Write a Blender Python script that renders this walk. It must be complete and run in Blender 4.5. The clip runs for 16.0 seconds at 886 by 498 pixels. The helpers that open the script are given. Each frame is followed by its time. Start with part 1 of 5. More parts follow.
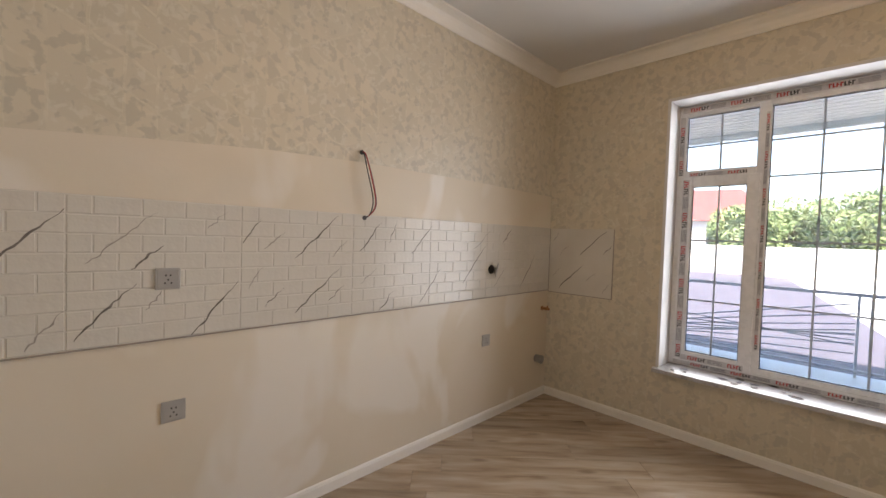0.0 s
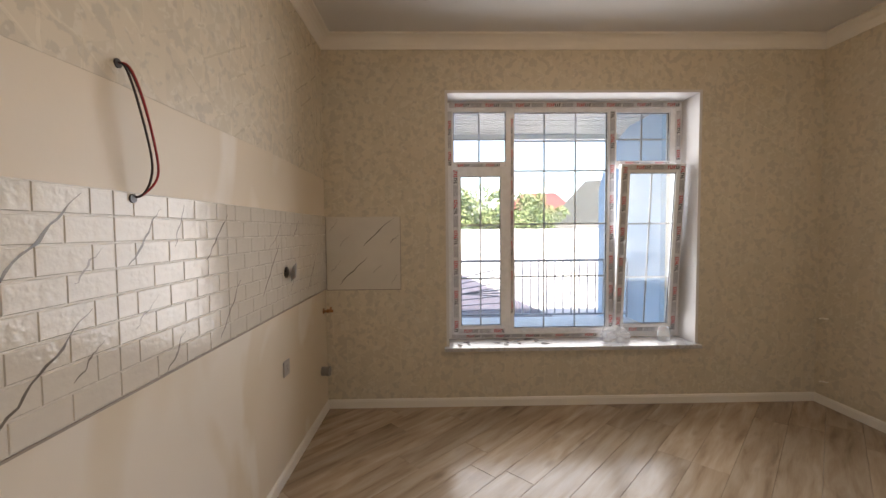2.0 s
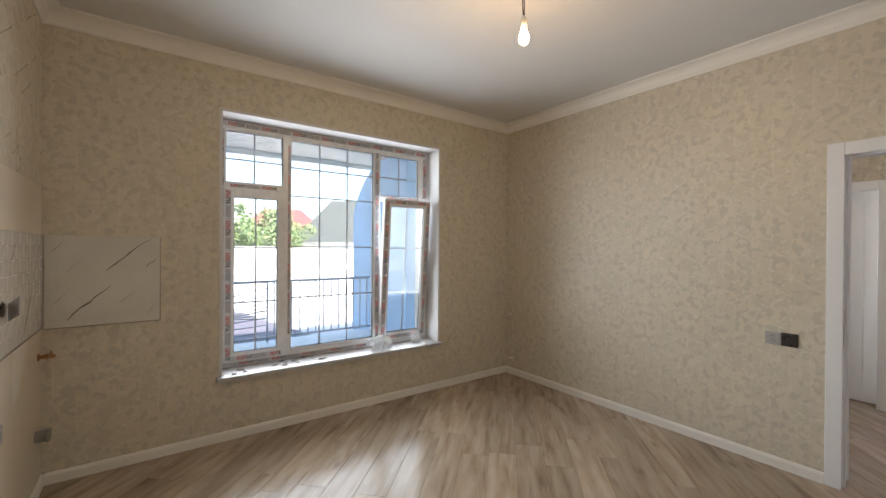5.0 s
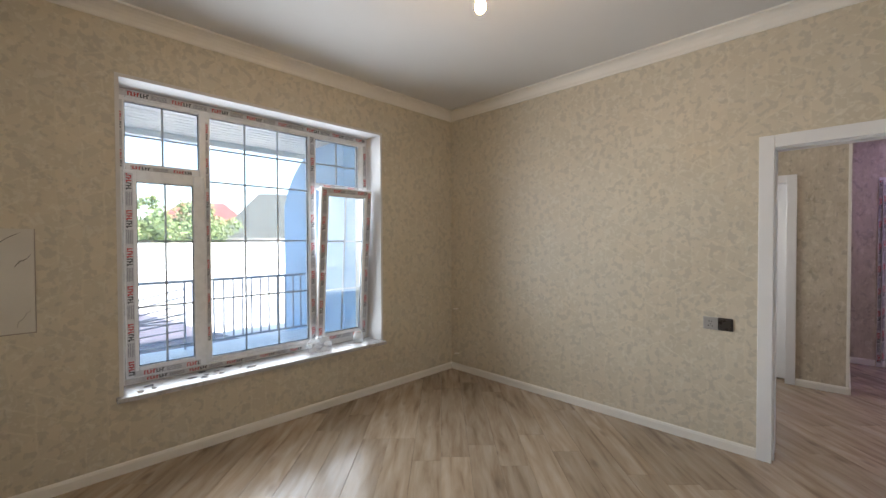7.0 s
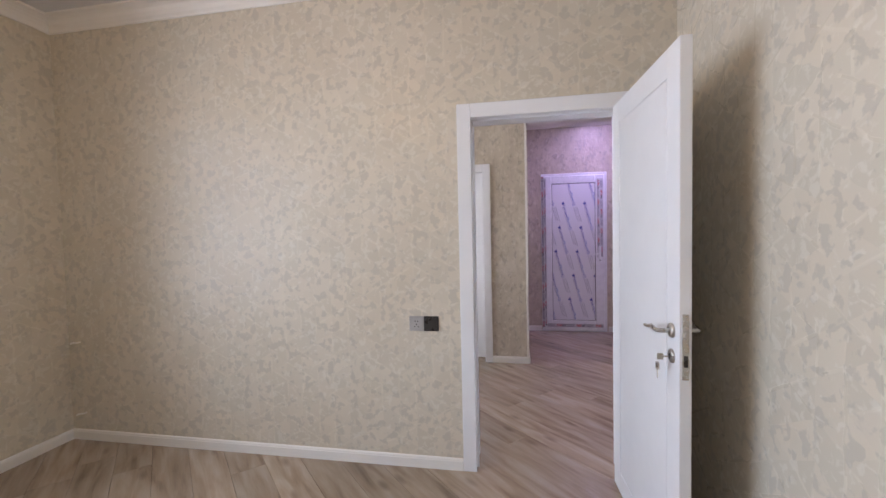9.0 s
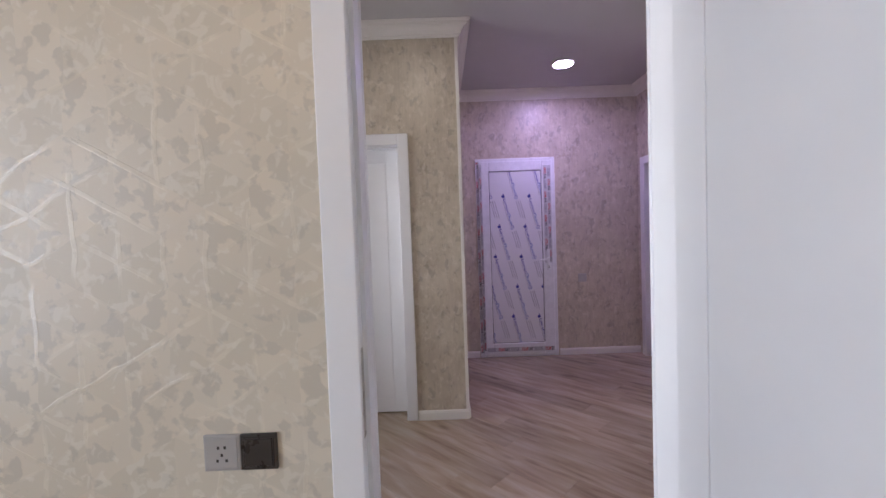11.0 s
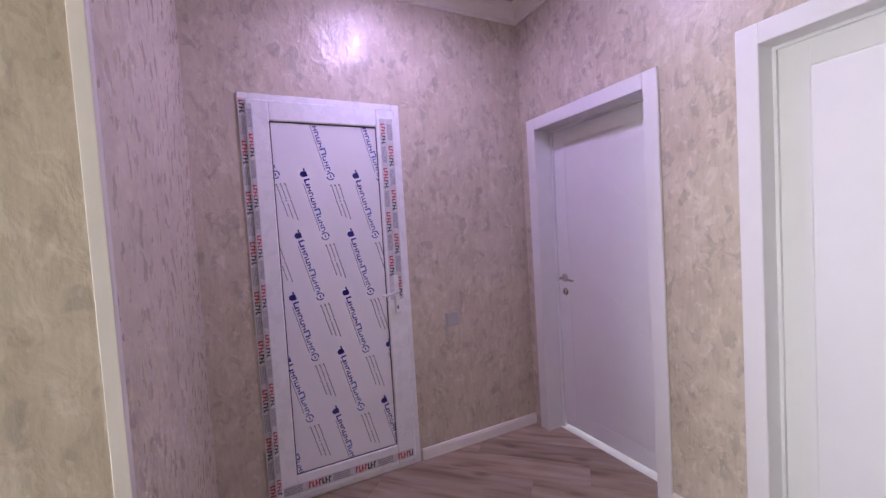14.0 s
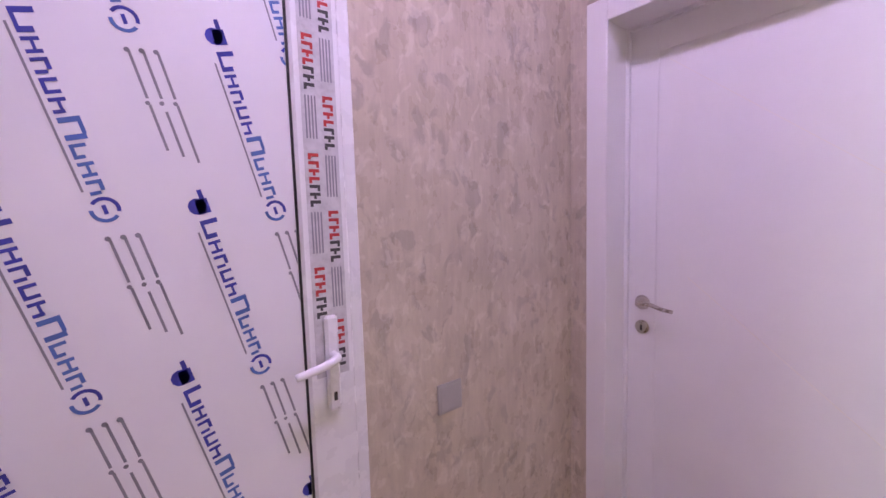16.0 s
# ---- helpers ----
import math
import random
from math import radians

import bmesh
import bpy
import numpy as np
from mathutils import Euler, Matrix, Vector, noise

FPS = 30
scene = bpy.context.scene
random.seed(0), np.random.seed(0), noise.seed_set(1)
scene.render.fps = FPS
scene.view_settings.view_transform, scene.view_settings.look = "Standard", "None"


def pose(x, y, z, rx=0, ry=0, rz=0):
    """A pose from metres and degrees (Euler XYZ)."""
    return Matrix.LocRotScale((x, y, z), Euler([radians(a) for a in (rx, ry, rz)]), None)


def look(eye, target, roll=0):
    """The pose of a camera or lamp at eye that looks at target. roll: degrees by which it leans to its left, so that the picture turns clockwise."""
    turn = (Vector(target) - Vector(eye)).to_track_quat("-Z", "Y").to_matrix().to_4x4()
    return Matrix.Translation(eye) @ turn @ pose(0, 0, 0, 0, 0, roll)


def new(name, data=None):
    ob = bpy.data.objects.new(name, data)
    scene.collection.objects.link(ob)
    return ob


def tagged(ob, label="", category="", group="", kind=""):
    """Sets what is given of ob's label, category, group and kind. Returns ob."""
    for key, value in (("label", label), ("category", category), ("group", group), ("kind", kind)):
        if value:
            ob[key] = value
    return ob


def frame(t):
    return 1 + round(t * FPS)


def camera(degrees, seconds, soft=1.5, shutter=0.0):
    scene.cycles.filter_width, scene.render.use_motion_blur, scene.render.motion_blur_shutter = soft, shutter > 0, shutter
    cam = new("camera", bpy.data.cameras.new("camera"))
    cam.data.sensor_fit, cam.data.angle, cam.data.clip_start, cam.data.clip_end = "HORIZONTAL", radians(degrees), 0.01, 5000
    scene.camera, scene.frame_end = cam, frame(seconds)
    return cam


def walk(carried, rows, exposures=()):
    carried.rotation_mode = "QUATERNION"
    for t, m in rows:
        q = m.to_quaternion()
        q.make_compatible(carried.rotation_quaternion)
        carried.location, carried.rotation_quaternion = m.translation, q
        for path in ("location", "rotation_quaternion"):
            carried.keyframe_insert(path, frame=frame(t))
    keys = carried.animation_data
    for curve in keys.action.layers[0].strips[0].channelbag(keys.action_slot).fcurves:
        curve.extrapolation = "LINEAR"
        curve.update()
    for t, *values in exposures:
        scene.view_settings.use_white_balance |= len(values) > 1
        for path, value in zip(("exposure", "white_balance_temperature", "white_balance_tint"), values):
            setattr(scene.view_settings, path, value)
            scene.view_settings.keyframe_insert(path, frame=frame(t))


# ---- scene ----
cam = camera(95.3, 16.0)
PATH = [
    (0, (0.053, 0.084, 1.421), (1.454, 1.511, 1.359), 1.9),
    (0.5, (0.04, 0.371, 1.44), (1.74, 1.415, 1.292), 0.8),
    (1, (0.108, 0.682, 1.429), (1.983, 1.377, 1.371), 0.1),
    (1.5, (0.115, 0.974, 1.414), (2.083, 1.325, 1.375), 0.2),
    (2, (0.172, 1.181, 1.414), (2.17, 1.146, 1.321), -0.5),
    (2.5, (0.302, 1.218, 1.452), (2.243, 0.747, 1.34), -0.8),
    (3, (0.292, 1.291, 1.469), (2.095, 0.433, 1.354), -0.5),
    (3.5, (0.232, 1.474, 1.459), (1.939, 0.432, 1.427), -1.0),
    (5.8, (-0.126, 1.53, 1.468), (1.475, 0.331, 1.446), 0.7),
    (6, (-0.074, 1.523, 1.46), (1.531, 0.33, 1.43), 0.7),
    (6.5, (0.078, 1.525, 1.466), (1.651, 0.29, 1.422), 0.4),
    (7, (0.163, 1.448, 1.443), (1.575, 0.031, 1.409), -0.2),
    (7.5, (0.16, 1.234, 1.446), (1.252, -0.441, 1.418), -0.7),
    (8, (0.13, 0.987, 1.437), (0.925, -0.847, 1.393), -0.7),
    (8.5, (0.194, 0.732, 1.415), (0.77, -1.182, 1.338), -1.1),
    (9, (0.247, 0.407, 1.403), (0.603, -1.559, 1.319), -1.3),
    (9.2, (0.246, 0.277, 1.392), (0.572, -1.695, 1.31), -1.7),
    (11.3, (0.29, -1.171, 1.375), (0.132, -3.163, 1.297), -1.5),
    (11.5, (0.291, -1.331, 1.385), (0.01, -3.309, 1.312), -1.2),
    (12, (0.223, -1.661, 1.375), (-0.294, -3.592, 1.294), -1.9),
    (12.5, (0.116, -2.023, 1.4), (-0.52, -3.919, 1.338), -1.7),
    (13, (0.085, -2.349, 1.395), (-0.726, -4.176, 1.336), -2.3),
    (13.5, (0.028, -2.673, 1.381), (-0.861, -4.462, 1.29), -3.5),
    (14, (-0.072, -3.047, 1.404), (-0.958, -4.838, 1.315), -3.5),
    (14.5, (-0.092, -3.407, 1.41), (-1.105, -5.13, 1.341), -3.2),
    (15, (-0.173, -3.768, 1.444), (-1.194, -5.485, 1.338), -4.3),
    (15.5, (-0.347, -4.103, 1.403), (-1.332, -5.84, 1.279), -4.4),
    (16, (-0.504, -4.404, 1.392), (-1.733, -5.972, 1.215), -1.7),
]
EXPOSURES = [
    (0.0, 2.25, 7000, 17), (0.5, 2.2, 6900, 16), (1.5, 2.1, 7300, 18), (3.5, 2.17, 7200, 16), (6.0, 2.22, 6400, 10), (7.0, 2.24, 6400, 11), (8.0, 2.35, 6700, 16), (8.5, 2.5, 6600, 18), (9.0, 2.68, 5900, 18),
    (11.5, 2.45, 5950, 17), (12.0, 2.65, 6200, 16), (12.5, 2.74, 6150, 16), (13.5, 2.87, 6200, 16), (14.5, 2.98, 6200, 15), (16.0, 3.35, 6700, 14),
]
walk(cam, [(t, look(eye, target, roll)) for t, eye, target, roll in PATH], EXPOSURES)

# settings of the light
SKY, SUN, BULB, LED, WARM, WINDOW, HALLFILL = 0.15, 4.5, 80.0, 37.0, 9.0, 9.0, 3.4

# world and large lights
SUN_EL, SUN_AZ = 62.0, 205.0          # azimuth of the sun counted from +x, counter-clockwise
world = bpy.data.worlds.new("sky")
scene.world = world
world.use_nodes = True
wn = world.node_tree
sky = wn.nodes.new("ShaderNodeTexSky")
sky.sky_type, sky.sun_disc = "NISHITA", False
sky.sun_elevation, sky.sun_rotation = radians(SUN_EL), radians(90 - SUN_AZ)
wn.links.new(sky.outputs[0], wn.nodes["Background"].inputs[0])
wn.nodes["Background"].inputs[1].default_value = SKY
sun = new("sun", bpy.data.lights.new("sun", "SUN"))
sun.data.energy, sun.data.angle, sun.data.color = SUN, radians(0.5), (1.0, 0.95, 0.88)
sd = Vector((math.cos(radians(SUN_EL)) * math.cos(radians(SUN_AZ)), math.cos(radians(SUN_EL)) * math.sin(radians(SUN_AZ)), math.sin(radians(SUN_EL))))
sun.matrix_world = look(sd * 60, (0, 0, 0))

skylight = new("window_daylight", bpy.data.lights.new("window_daylight", "AREA"))
skylight.data.shape, skylight.data.size, skylight.data.size_y = "RECTANGLE", 1.9, 1.9
skylight.data.energy, skylight.data.color = WINDOW, (0.86, 0.94, 1.0)
skylight.data.spread = radians(135)
skylight.matrix_world = look((3.552, 0.09, 1.48), (0, 0.09, 1.48))
# fill lamp added at the hall's unseen east end to brighten door_4
hall_fill = new("hall_fill_lamp", bpy.data.lights.new("hall_fill_lamp", "AREA"))
hall_fill.data.shape, hall_fill.data.size, hall_fill.data.size_y = "RECTANGLE", 1.1, 1.4
hall_fill.data.energy, hall_fill.data.color = HALLFILL, (1.0, 0.98, 0.92)
hall_fill.data.spread = radians(75)
hall_fill.matrix_world = look((3.51, -3.0, 1.55), (-1.85, -3.35, 1.3))


# ---- materials ----
class Mat:
    """A small wrapper for node materials."""
    def __init__(self, name, color=(0.8, 0.8, 0.8), rough=0.5, metal=0.0):
        self.m = bpy.data.materials.new(name)
        self.m.use_nodes = True
        self.t = self.m.node_tree
        self.b = self.t.nodes["Principled BSDF"]
        self.b.inputs["Base Color"].default_value = (*color, 1)
        self.b.inputs["Roughness"].default_value = rough
        self.b.inputs["Metallic"].default_value = metal

    def n(self, kind, **sockets):
        node = self.t.nodes.new(kind)
        for k, v in sockets.items():
            key = k.replace("_", " ")
            if isinstance(v, bpy.types.NodeSocket):
                self.t.links.new(v, node.inputs[key])
            else:
                node.inputs[key].default_value = v
        return node

    def link(self, a, b):
        self.t.links.new(a, b)

    def coord(self, scale=(1, 1, 1), rot=(0, 0, 0), kind="Object"):
        tc = self.t.nodes.new("ShaderNodeTexCoord")
        mp = self.n("ShaderNodeMapping", Vector=tc.outputs[kind], Scale=scale, Rotation=rot)
        return mp.outputs[0]

    def noise(self, vec, scale, detail=4, rough=0.55, distort=0.0):
        return self.n("ShaderNodeTexNoise", Vector=vec, Scale=scale, Detail=detail, Roughness=rough, Distortion=distort).outputs[0]

    def ramp(self, fac, stops):
        r = self.n("ShaderNodeValToRGB", Fac=fac)
        e = r.color_ramp.elements
        while len(e) < len(stops):
            e.new(0.5)
        for el, (p, c) in zip(e, stops):
            el.position = p
            el.color = (*c, 1) if isinstance(c, tuple) else (c, c, c, 1)
        return r.outputs[0]

    def mix(self, fac, a, b, mode="MIX"):
        x = self.t.nodes.new("ShaderNodeMix")
        x.data_type, x.blend_type = "RGBA", mode
        for sock, v in ((x.inputs[0], fac), (x.inputs[6], a), (x.inputs[7], b)):
            if isinstance(v, bpy.types.NodeSocket):
                self.t.links.new(v, sock)
            else:
                sock.default_value = v if isinstance(v, float) else (*v, 1)
        return x.outputs[2]

    def math(self, op, a, b=0.0):
        x = self.t.nodes.new("ShaderNodeMath")
        x.operation = op
        for sock, v in ((x.inputs[0], a), (x.inputs[1], b)):
            if isinstance(v, bpy.types.NodeSocket):
                self.t.links.new(v, sock)
            else:
                sock.default_value = v
        return x.outputs[0]

    def color(self, s):
        self.link(s, self.b.inputs["Base Color"])

    def rough(self, s):
        self.link(s, self.b.inputs["Roughness"])

    def bump(self, h, strength=0.3, dist=0.002):
        bp = self.n("ShaderNodeBump", Height=h, Strength=strength, Distance=dist)
        self.link(bp.outputs[0], self.b.inputs["Normal"])


def plain(name, color, rough=0.5, metal=0.0, var=0.06, scale=9.0, bump=0.0):
    k = Mat(name, color, rough, metal)
    v = k.coord()
    n1 = k.noise(v, scale, 5)
    lo = tuple(c * (1 - var) for c in color)
    hi = tuple(min(1, c * (1 + var)) for c in color)
    k.color(k.ramp(n1, [(0.3, lo), (0.7, hi)]))
    k.rough(k.ramp(k.noise(v, scale * 3, 3), [(0.3, max(0.02, rough - 0.07)), (0.7, min(1, rough + 0.07))]))
    if bump:
        k.bump(k.noise(v, 90, 3), bump, 0.002)
    return k.m


def wallpaper_geometric():
    """Matt paper with a worn print of triangular facets, pale ribs along their edges and grey leafy patches."""
    k = Mat("wallpaper_geometric", (0.6, 0.53, 0.42), 0.5)
    v = k.coord()
    base = k.ramp(k.noise(v, 1.1, 3), [(0.3, (0.60, 0.535, 0.425)), (0.7, (0.645, 0.59, 0.485))])
    sep = k.n("ShaderNodeSeparateXYZ", Vector=v)
    wob = k.math("MULTIPLY", k.math("SUBTRACT", k.noise(v, 7.0, 2), 0.5), 0.035)
    u = k.math("ADD", k.math("ADD", sep.outputs[0], sep.outputs[1]), wob)
    z = k.math("ADD", sep.outputs[2], wob)
    pitch = 0.105
    ids, rib = [], None
    for ang in (0.0, 60.0, 120.0):
        w = k.math("ADD", k.math("MULTIPLY", u, math.cos(radians(ang)) / pitch), k.math("MULTIPLY", z, math.sin(radians(ang)) / pitch))
        ids.append(k.math("FLOOR", w))
        edge = k.math("ABSOLUTE", k.math("SUBTRACT", k.math("FRACT", w), 0.5))
        some = k.ramp(k.noise(k.coord((1, 1, 1), (0.3 + ang, ang * 0.7, 0.2)), 4.5, 2), [(0.50, 0.0), (0.58, 1.0)])
        one = k.math("MULTIPLY", k.ramp(edge, [(0.440, 0.0), (0.456, 1.0)]), some)
        rib = one if rib is None else k.math("MAXIMUM", rib, one)
    cell = k.n("ShaderNodeCombineXYZ", X=ids[0], Y=ids[1], Z=ids[2]).outputs[0]
    wn2 = k.n("ShaderNodeTexWhiteNoise", Vector=cell)
    tone = wn2.outputs["Value"]
    base = k.mix(0.85, base, k.ramp(tone, [(0.0, (0.89, 0.895, 0.885)), (0.5, (0.98, 0.975, 0.97)), (1.0, (1.05, 1.04, 1.03))]), "MULTIPLY")
    # grey patches cut off at the facets' edges
    lean = k.math("MULTIPLY", tone, 0.16)
    smudge = k.ramp(k.math("ADD", k.noise(v, 19.0, 3, 0.5, 0.3), lean), [(0.63, 0.0), (0.69, 1.0)])
    base = k.mix(k.math("MULTIPLY", smudge, 0.44), base, (0.40, 0.375, 0.32))
    fleck = k.ramp(k.math("SUBTRACT", k.noise(v, 27.0, 3, 0.5, 0.8), lean), [(0.50, 0.0), (0.58, 0.4)])
    base = k.mix(fleck, base, (0.74, 0.70, 0.61))
    base = k.mix(k.math("MULTIPLY", rib, 0.40), base, (0.76, 0.70, 0.575))
    k.color(base)
    k.rough(k.ramp(k.math("ADD", rib, k.math("MULTIPLY", smudge, 0.6)), [(0.0, 0.48), (1.0, 0.27)]))
    h = k.math("ADD", k.math("MULTIPLY", rib, 0.9), k.math("ADD", k.math("MULTIPLY", k.noise(v, 40, 4), 0.5), k.math("MULTIPLY", smudge, 0.5)))
    k.bump(h, 0.3, 0.0015)
    return k.m


def wallpaper_trowelled():
    """Embossed paper like trowelled plaster: fine upright streaks, small dark torn flecks and glossy ridges."""
    k = Mat("wallpaper_trowelled", (0.55, 0.48, 0.37), 0.42)
    v = k.coord((1, 1, 0.72))
    base = k.ramp(k.noise(v, 6.0, 5, 0.62), [(0.28, (0.47, 0.41, 0.325)), (0.55, (0.57, 0.505, 0.405)), (0.8, (0.64, 0.58, 0.485))])
    n3 = k.noise(v, 17.0, 4, 0.5, 0.6)
    flake = k.ramp(n3, [(0.55, 0.0), (0.61, 1.0)])
    where = k.ramp(k.noise(v, 9.0, 2), [(0.42, 0.0), (0.54, 1.0)])
    f = k.math("MULTIPLY", flake, where)
    base = k.mix(k.math("MULTIPLY", f, 0.48), base, (0.31, 0.28, 0.235))
    pale = k.ramp(k.noise(v, 24.0, 3, 0.5, 0.9), [(0.58, 0.0), (0.64, 0.45)])
    base = k.mix(pale, base, (0.70, 0.64, 0.55))
    fine = k.noise(k.coord((1, 1, 0.10)), 75.0, 3)
    base = k.mix(0.7, base, k.ramp(fine, [(0.38, 0.95), (0.62, 1.04)]), "MULTIPLY")
    k.color(base)
    k.rough(k.ramp(k.noise(v, 22, 3), [(0.35, 0.22), (0.65, 0.46)]))
    h = k.math("ADD", k.math("MULTIPLY", n3, 1.0), k.math("ADD", k.math("MULTIPLY", fine, 0.14), k.math("MULTIPLY", k.noise(v, 55, 4), 0.18)))
    k.bump(h, 0.9, 0.006)
    return k.m


def plaster_mat():
    k = Mat("bare_plaster", (0.72, 0.64, 0.53), 0.5)
    v = k.coord()
    base = k.ramp(k.noise(v, 0.9, 3, 0.5, 0.4), [(0.35, (0.66, 0.58, 0.46)), (0.6, (0.72, 0.65, 0.55))])
    patch = k.ramp(k.noise(k.coord((1, 1, 0.7)), 1.7, 3, 0.45, 0.5), [(0.56, 0.0), (0.62, 1.0)])
    base = k.mix(k.math("MULTIPLY", patch, 0.6), base, (0.8, 0.77, 0.72))
    k.color(base)
    k.rough(k.ramp(patch, [(0.0, 0.42), (1.0, 0.33)]))
    k.bump(k.math("ADD", k.noise(v, 5, 3), k.math("MULTIPLY", k.noise(v, 60, 3), 0.12)), 0.25, 0.006)
    return k.m


def laminate():
    k = Mat("oak_laminate", (0.4, 0.3, 0.22), 0.36)
    info = k.t.nodes.new("ShaderNodeObjectInfo")
    off = k.n("ShaderNodeCombineXYZ", X=k.math("MULTIPLY", info.outputs["Random"], 37.0), Y=k.math("MULTIPLY", info.outputs["Random"], 11.0), Z=0.0)
    tc = k.t.nodes.new("ShaderNodeTexCoord")
    av = k.t.nodes.new("ShaderNodeVectorMath")
    av.operation = "ADD"
    k.link(tc.outputs["Object"], av.inputs[0])
    k.link(off.outputs[0], av.inputs[1])
    mp = k.n("ShaderNodeMapping", Vector=av.outputs[0], Scale=(0.75, 5.0, 1.0))
    grain = k.noise(mp.outputs[0], 3.0, 4, 0.5, 0.4)
    base = k.ramp(grain, [(0.26, (0.23, 0.165, 0.115)), (0.42, (0.345, 0.262, 0.185)), (0.58, (0.42, 0.335, 0.25)), (0.78, (0.49, 0.41, 0.325))])
    fine = k.noise(k.n("ShaderNodeMapping", Vector=av.outputs[0], Scale=(3, 60, 1)).outputs[0], 3.0, 3)
    base = k.mix(0.5, base, k.ramp(fine, [(0.35, 0.92), (0.65, 1.05)]), "MULTIPLY")
    knots = k.n("ShaderNodeTexVoronoi", Vector=k.n("ShaderNodeMapping", Vector=av.outputs[0], Scale=(1.0, 2.6, 1)).outputs[0], Scale=2.3)
    kn = k.ramp(knots.outputs["Distance"], [(0.05, 1.0), (0.17, 0.0)])
    base = k.mix(k.math("MULTIPLY", kn, 0.55), base, (0.15, 0.10, 0.07))
    base = k.mix(0.75, base, k.ramp(info.outputs["Random"], [(0.0, 0.82), (0.5, 1.02), (1.0, 1.22)]), "MULTIPLY")
    k.color(base)
    k.rough(k.ramp(k.noise(mp.outputs[0], 4, 4), [(0.3, 0.15), (0.7, 0.27)]))
    k.bump(fine, 0.12, 0.001)
    return k.m


def tile_mat():
    k = Mat("glazed_tile", (0.78, 0.75, 0.70), 0.14)
    v = k.coord()
    k.color(k.ramp(k.noise(v, 3.0, 4), [(0.3, (0.62, 0.59, 0.535)), (0.7, (0.69, 0.66, 0.605))]))
    k.rough(k.ramp(k.noise(v, 26, 3), [(0.3, 0.06), (0.7, 0.15)]))
    k.bump(k.math("ADD", k.noise(v, 16.0, 3), k.math("MULTIPLY", k.noise(v, 48.0, 2), 0.35)), 0.75, 0.004)
    return k.m


def marble_sill():
    k = Mat("sill_board", (0.75, 0.75, 0.76), 0.25)
    v = k.coord()
    d = k.ramp(k.noise(v, 14, 6, 0.7, 0.8), [(0.52, 0.0), (0.66, 1.0)])
    k.color(k.mix(k.math("MULTIPLY", d, 0.6), (0.52, 0.52, 0.54), (0.20, 0.18, 0.17)))
    return k.m


def emit(name, color, strength):
    k = Mat(name)
    k.b.inputs["Emission Color"].default_value = (*color, 1)
    k.b.inputs["Emission Strength"].default_value = strength
    return k.m


def glass(name, tint=(1, 1, 1)):
    k = Mat(name, tint, 0.0)
    tr = k.t.nodes.new("ShaderNodeBsdfTransparent")
    tr.inputs[0].default_value = (*tint, 1)
    gl = k.t.nodes.new("ShaderNodeBsdfGlossy")
    gl.inputs["Roughness"].default_value = 0.02
    fr = k.n("ShaderNodeFresnel", IOR=1.35)
    # a pale uneven veil that imitates glare and washes out the view
    veil = k.t.nodes.new("ShaderNodeBsdfTranslucent")
    veil.inputs[0].default_value = (0.85, 0.84, 0.80, 1)
    veil_mix = k.t.nodes.new("ShaderNodeMixShader")
    k.link(k.ramp(k.noise(k.coord(), 3.0, 4), [(0.3, 0.05), (0.7, 0.13)]), veil_mix.inputs[0])
    k.link(tr.outputs[0], veil_mix.inputs[1])
    k.link(veil.outputs[0], veil_mix.inputs[2])
    mx = k.t.nodes.new("ShaderNodeMixShader")
    k.link(fr.outputs[0], mx.inputs[0])
    k.link(veil_mix.outputs[0], mx.inputs[1])
    k.link(gl.outputs[0], mx.inputs[2])
    k.link(mx.outputs[0], k.t.nodes["Material Output"].inputs[0])
    return k.m


def leaf_mat(name, a, b):
    k = Mat(name, a, 0.6)
    g = k.t.nodes.new("ShaderNodeNewGeometry")
    k.color(k.ramp(g.outputs["Random Per Island"], [(0.0, a), (1.0, b)]))
    return k.m


def ground_mat(name, a, b, scale=0.4):
    k = Mat(name, a, 0.85)
    v = k.coord()
    c = k.ramp(k.noise(v, scale, 6, 0.6), [(0.3, a), (0.7, b)])
    c = k.mix(0.5, c, k.ramp(k.noise(v, 35, 4), [(0.3, 0.85), (0.7, 1.1)]), "MULTIPLY")
    k.color(c)
    k.bump(k.noise(v, 60, 3), 0.3, 0.004)
    return k.m


M_PAPER, M_TROWEL, M_PLASTER, M_FLOOR = wallpaper_geometric(), wallpaper_trowelled(), plaster_mat(), laminate()
M_TILE, M_SILL = tile_mat(), marble_sill()
M_CEIL = plain("ceiling_paint", (0.66, 0.655, 0.65), 0.7, 0, 0.03, 1.2, 0.05)
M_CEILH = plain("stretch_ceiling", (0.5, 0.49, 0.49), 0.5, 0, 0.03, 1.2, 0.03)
M_WHITE = plain("white_trim", (0.80, 0.775, 0.73), 0.42, 0, 0.03, 4, 0.05)
M_DOOR = plain("white_door_foil", (0.78, 0.78, 0.79), 0.36, 0, 0.02, 5, 0.06)
M_PVC = plain("white_pvc", (0.80, 0.81, 0.83), 0.28, 0, 0.02, 6)
M_REVEAL = plain("reveal_plaster", (0.66, 0.65, 0.65), 0.6, 0, 0.04, 5, 0.15)
M_GASKET = plain("black_gasket", (0.03, 0.03, 0.03), 0.6)
M_FILM = plain("protective_film", (0.58, 0.58, 0.60), 0.3, 0, 0.14, 30, 0.2)
M_RED = plain("red_print", (0.48, 0.04, 0.045), 0.45)
M_BLACKINK = plain("black_print", (0.05, 0.05, 0.055), 0.45)
M_GREYINK = plain("grey_print", (0.25, 0.25, 0.29), 0.45)
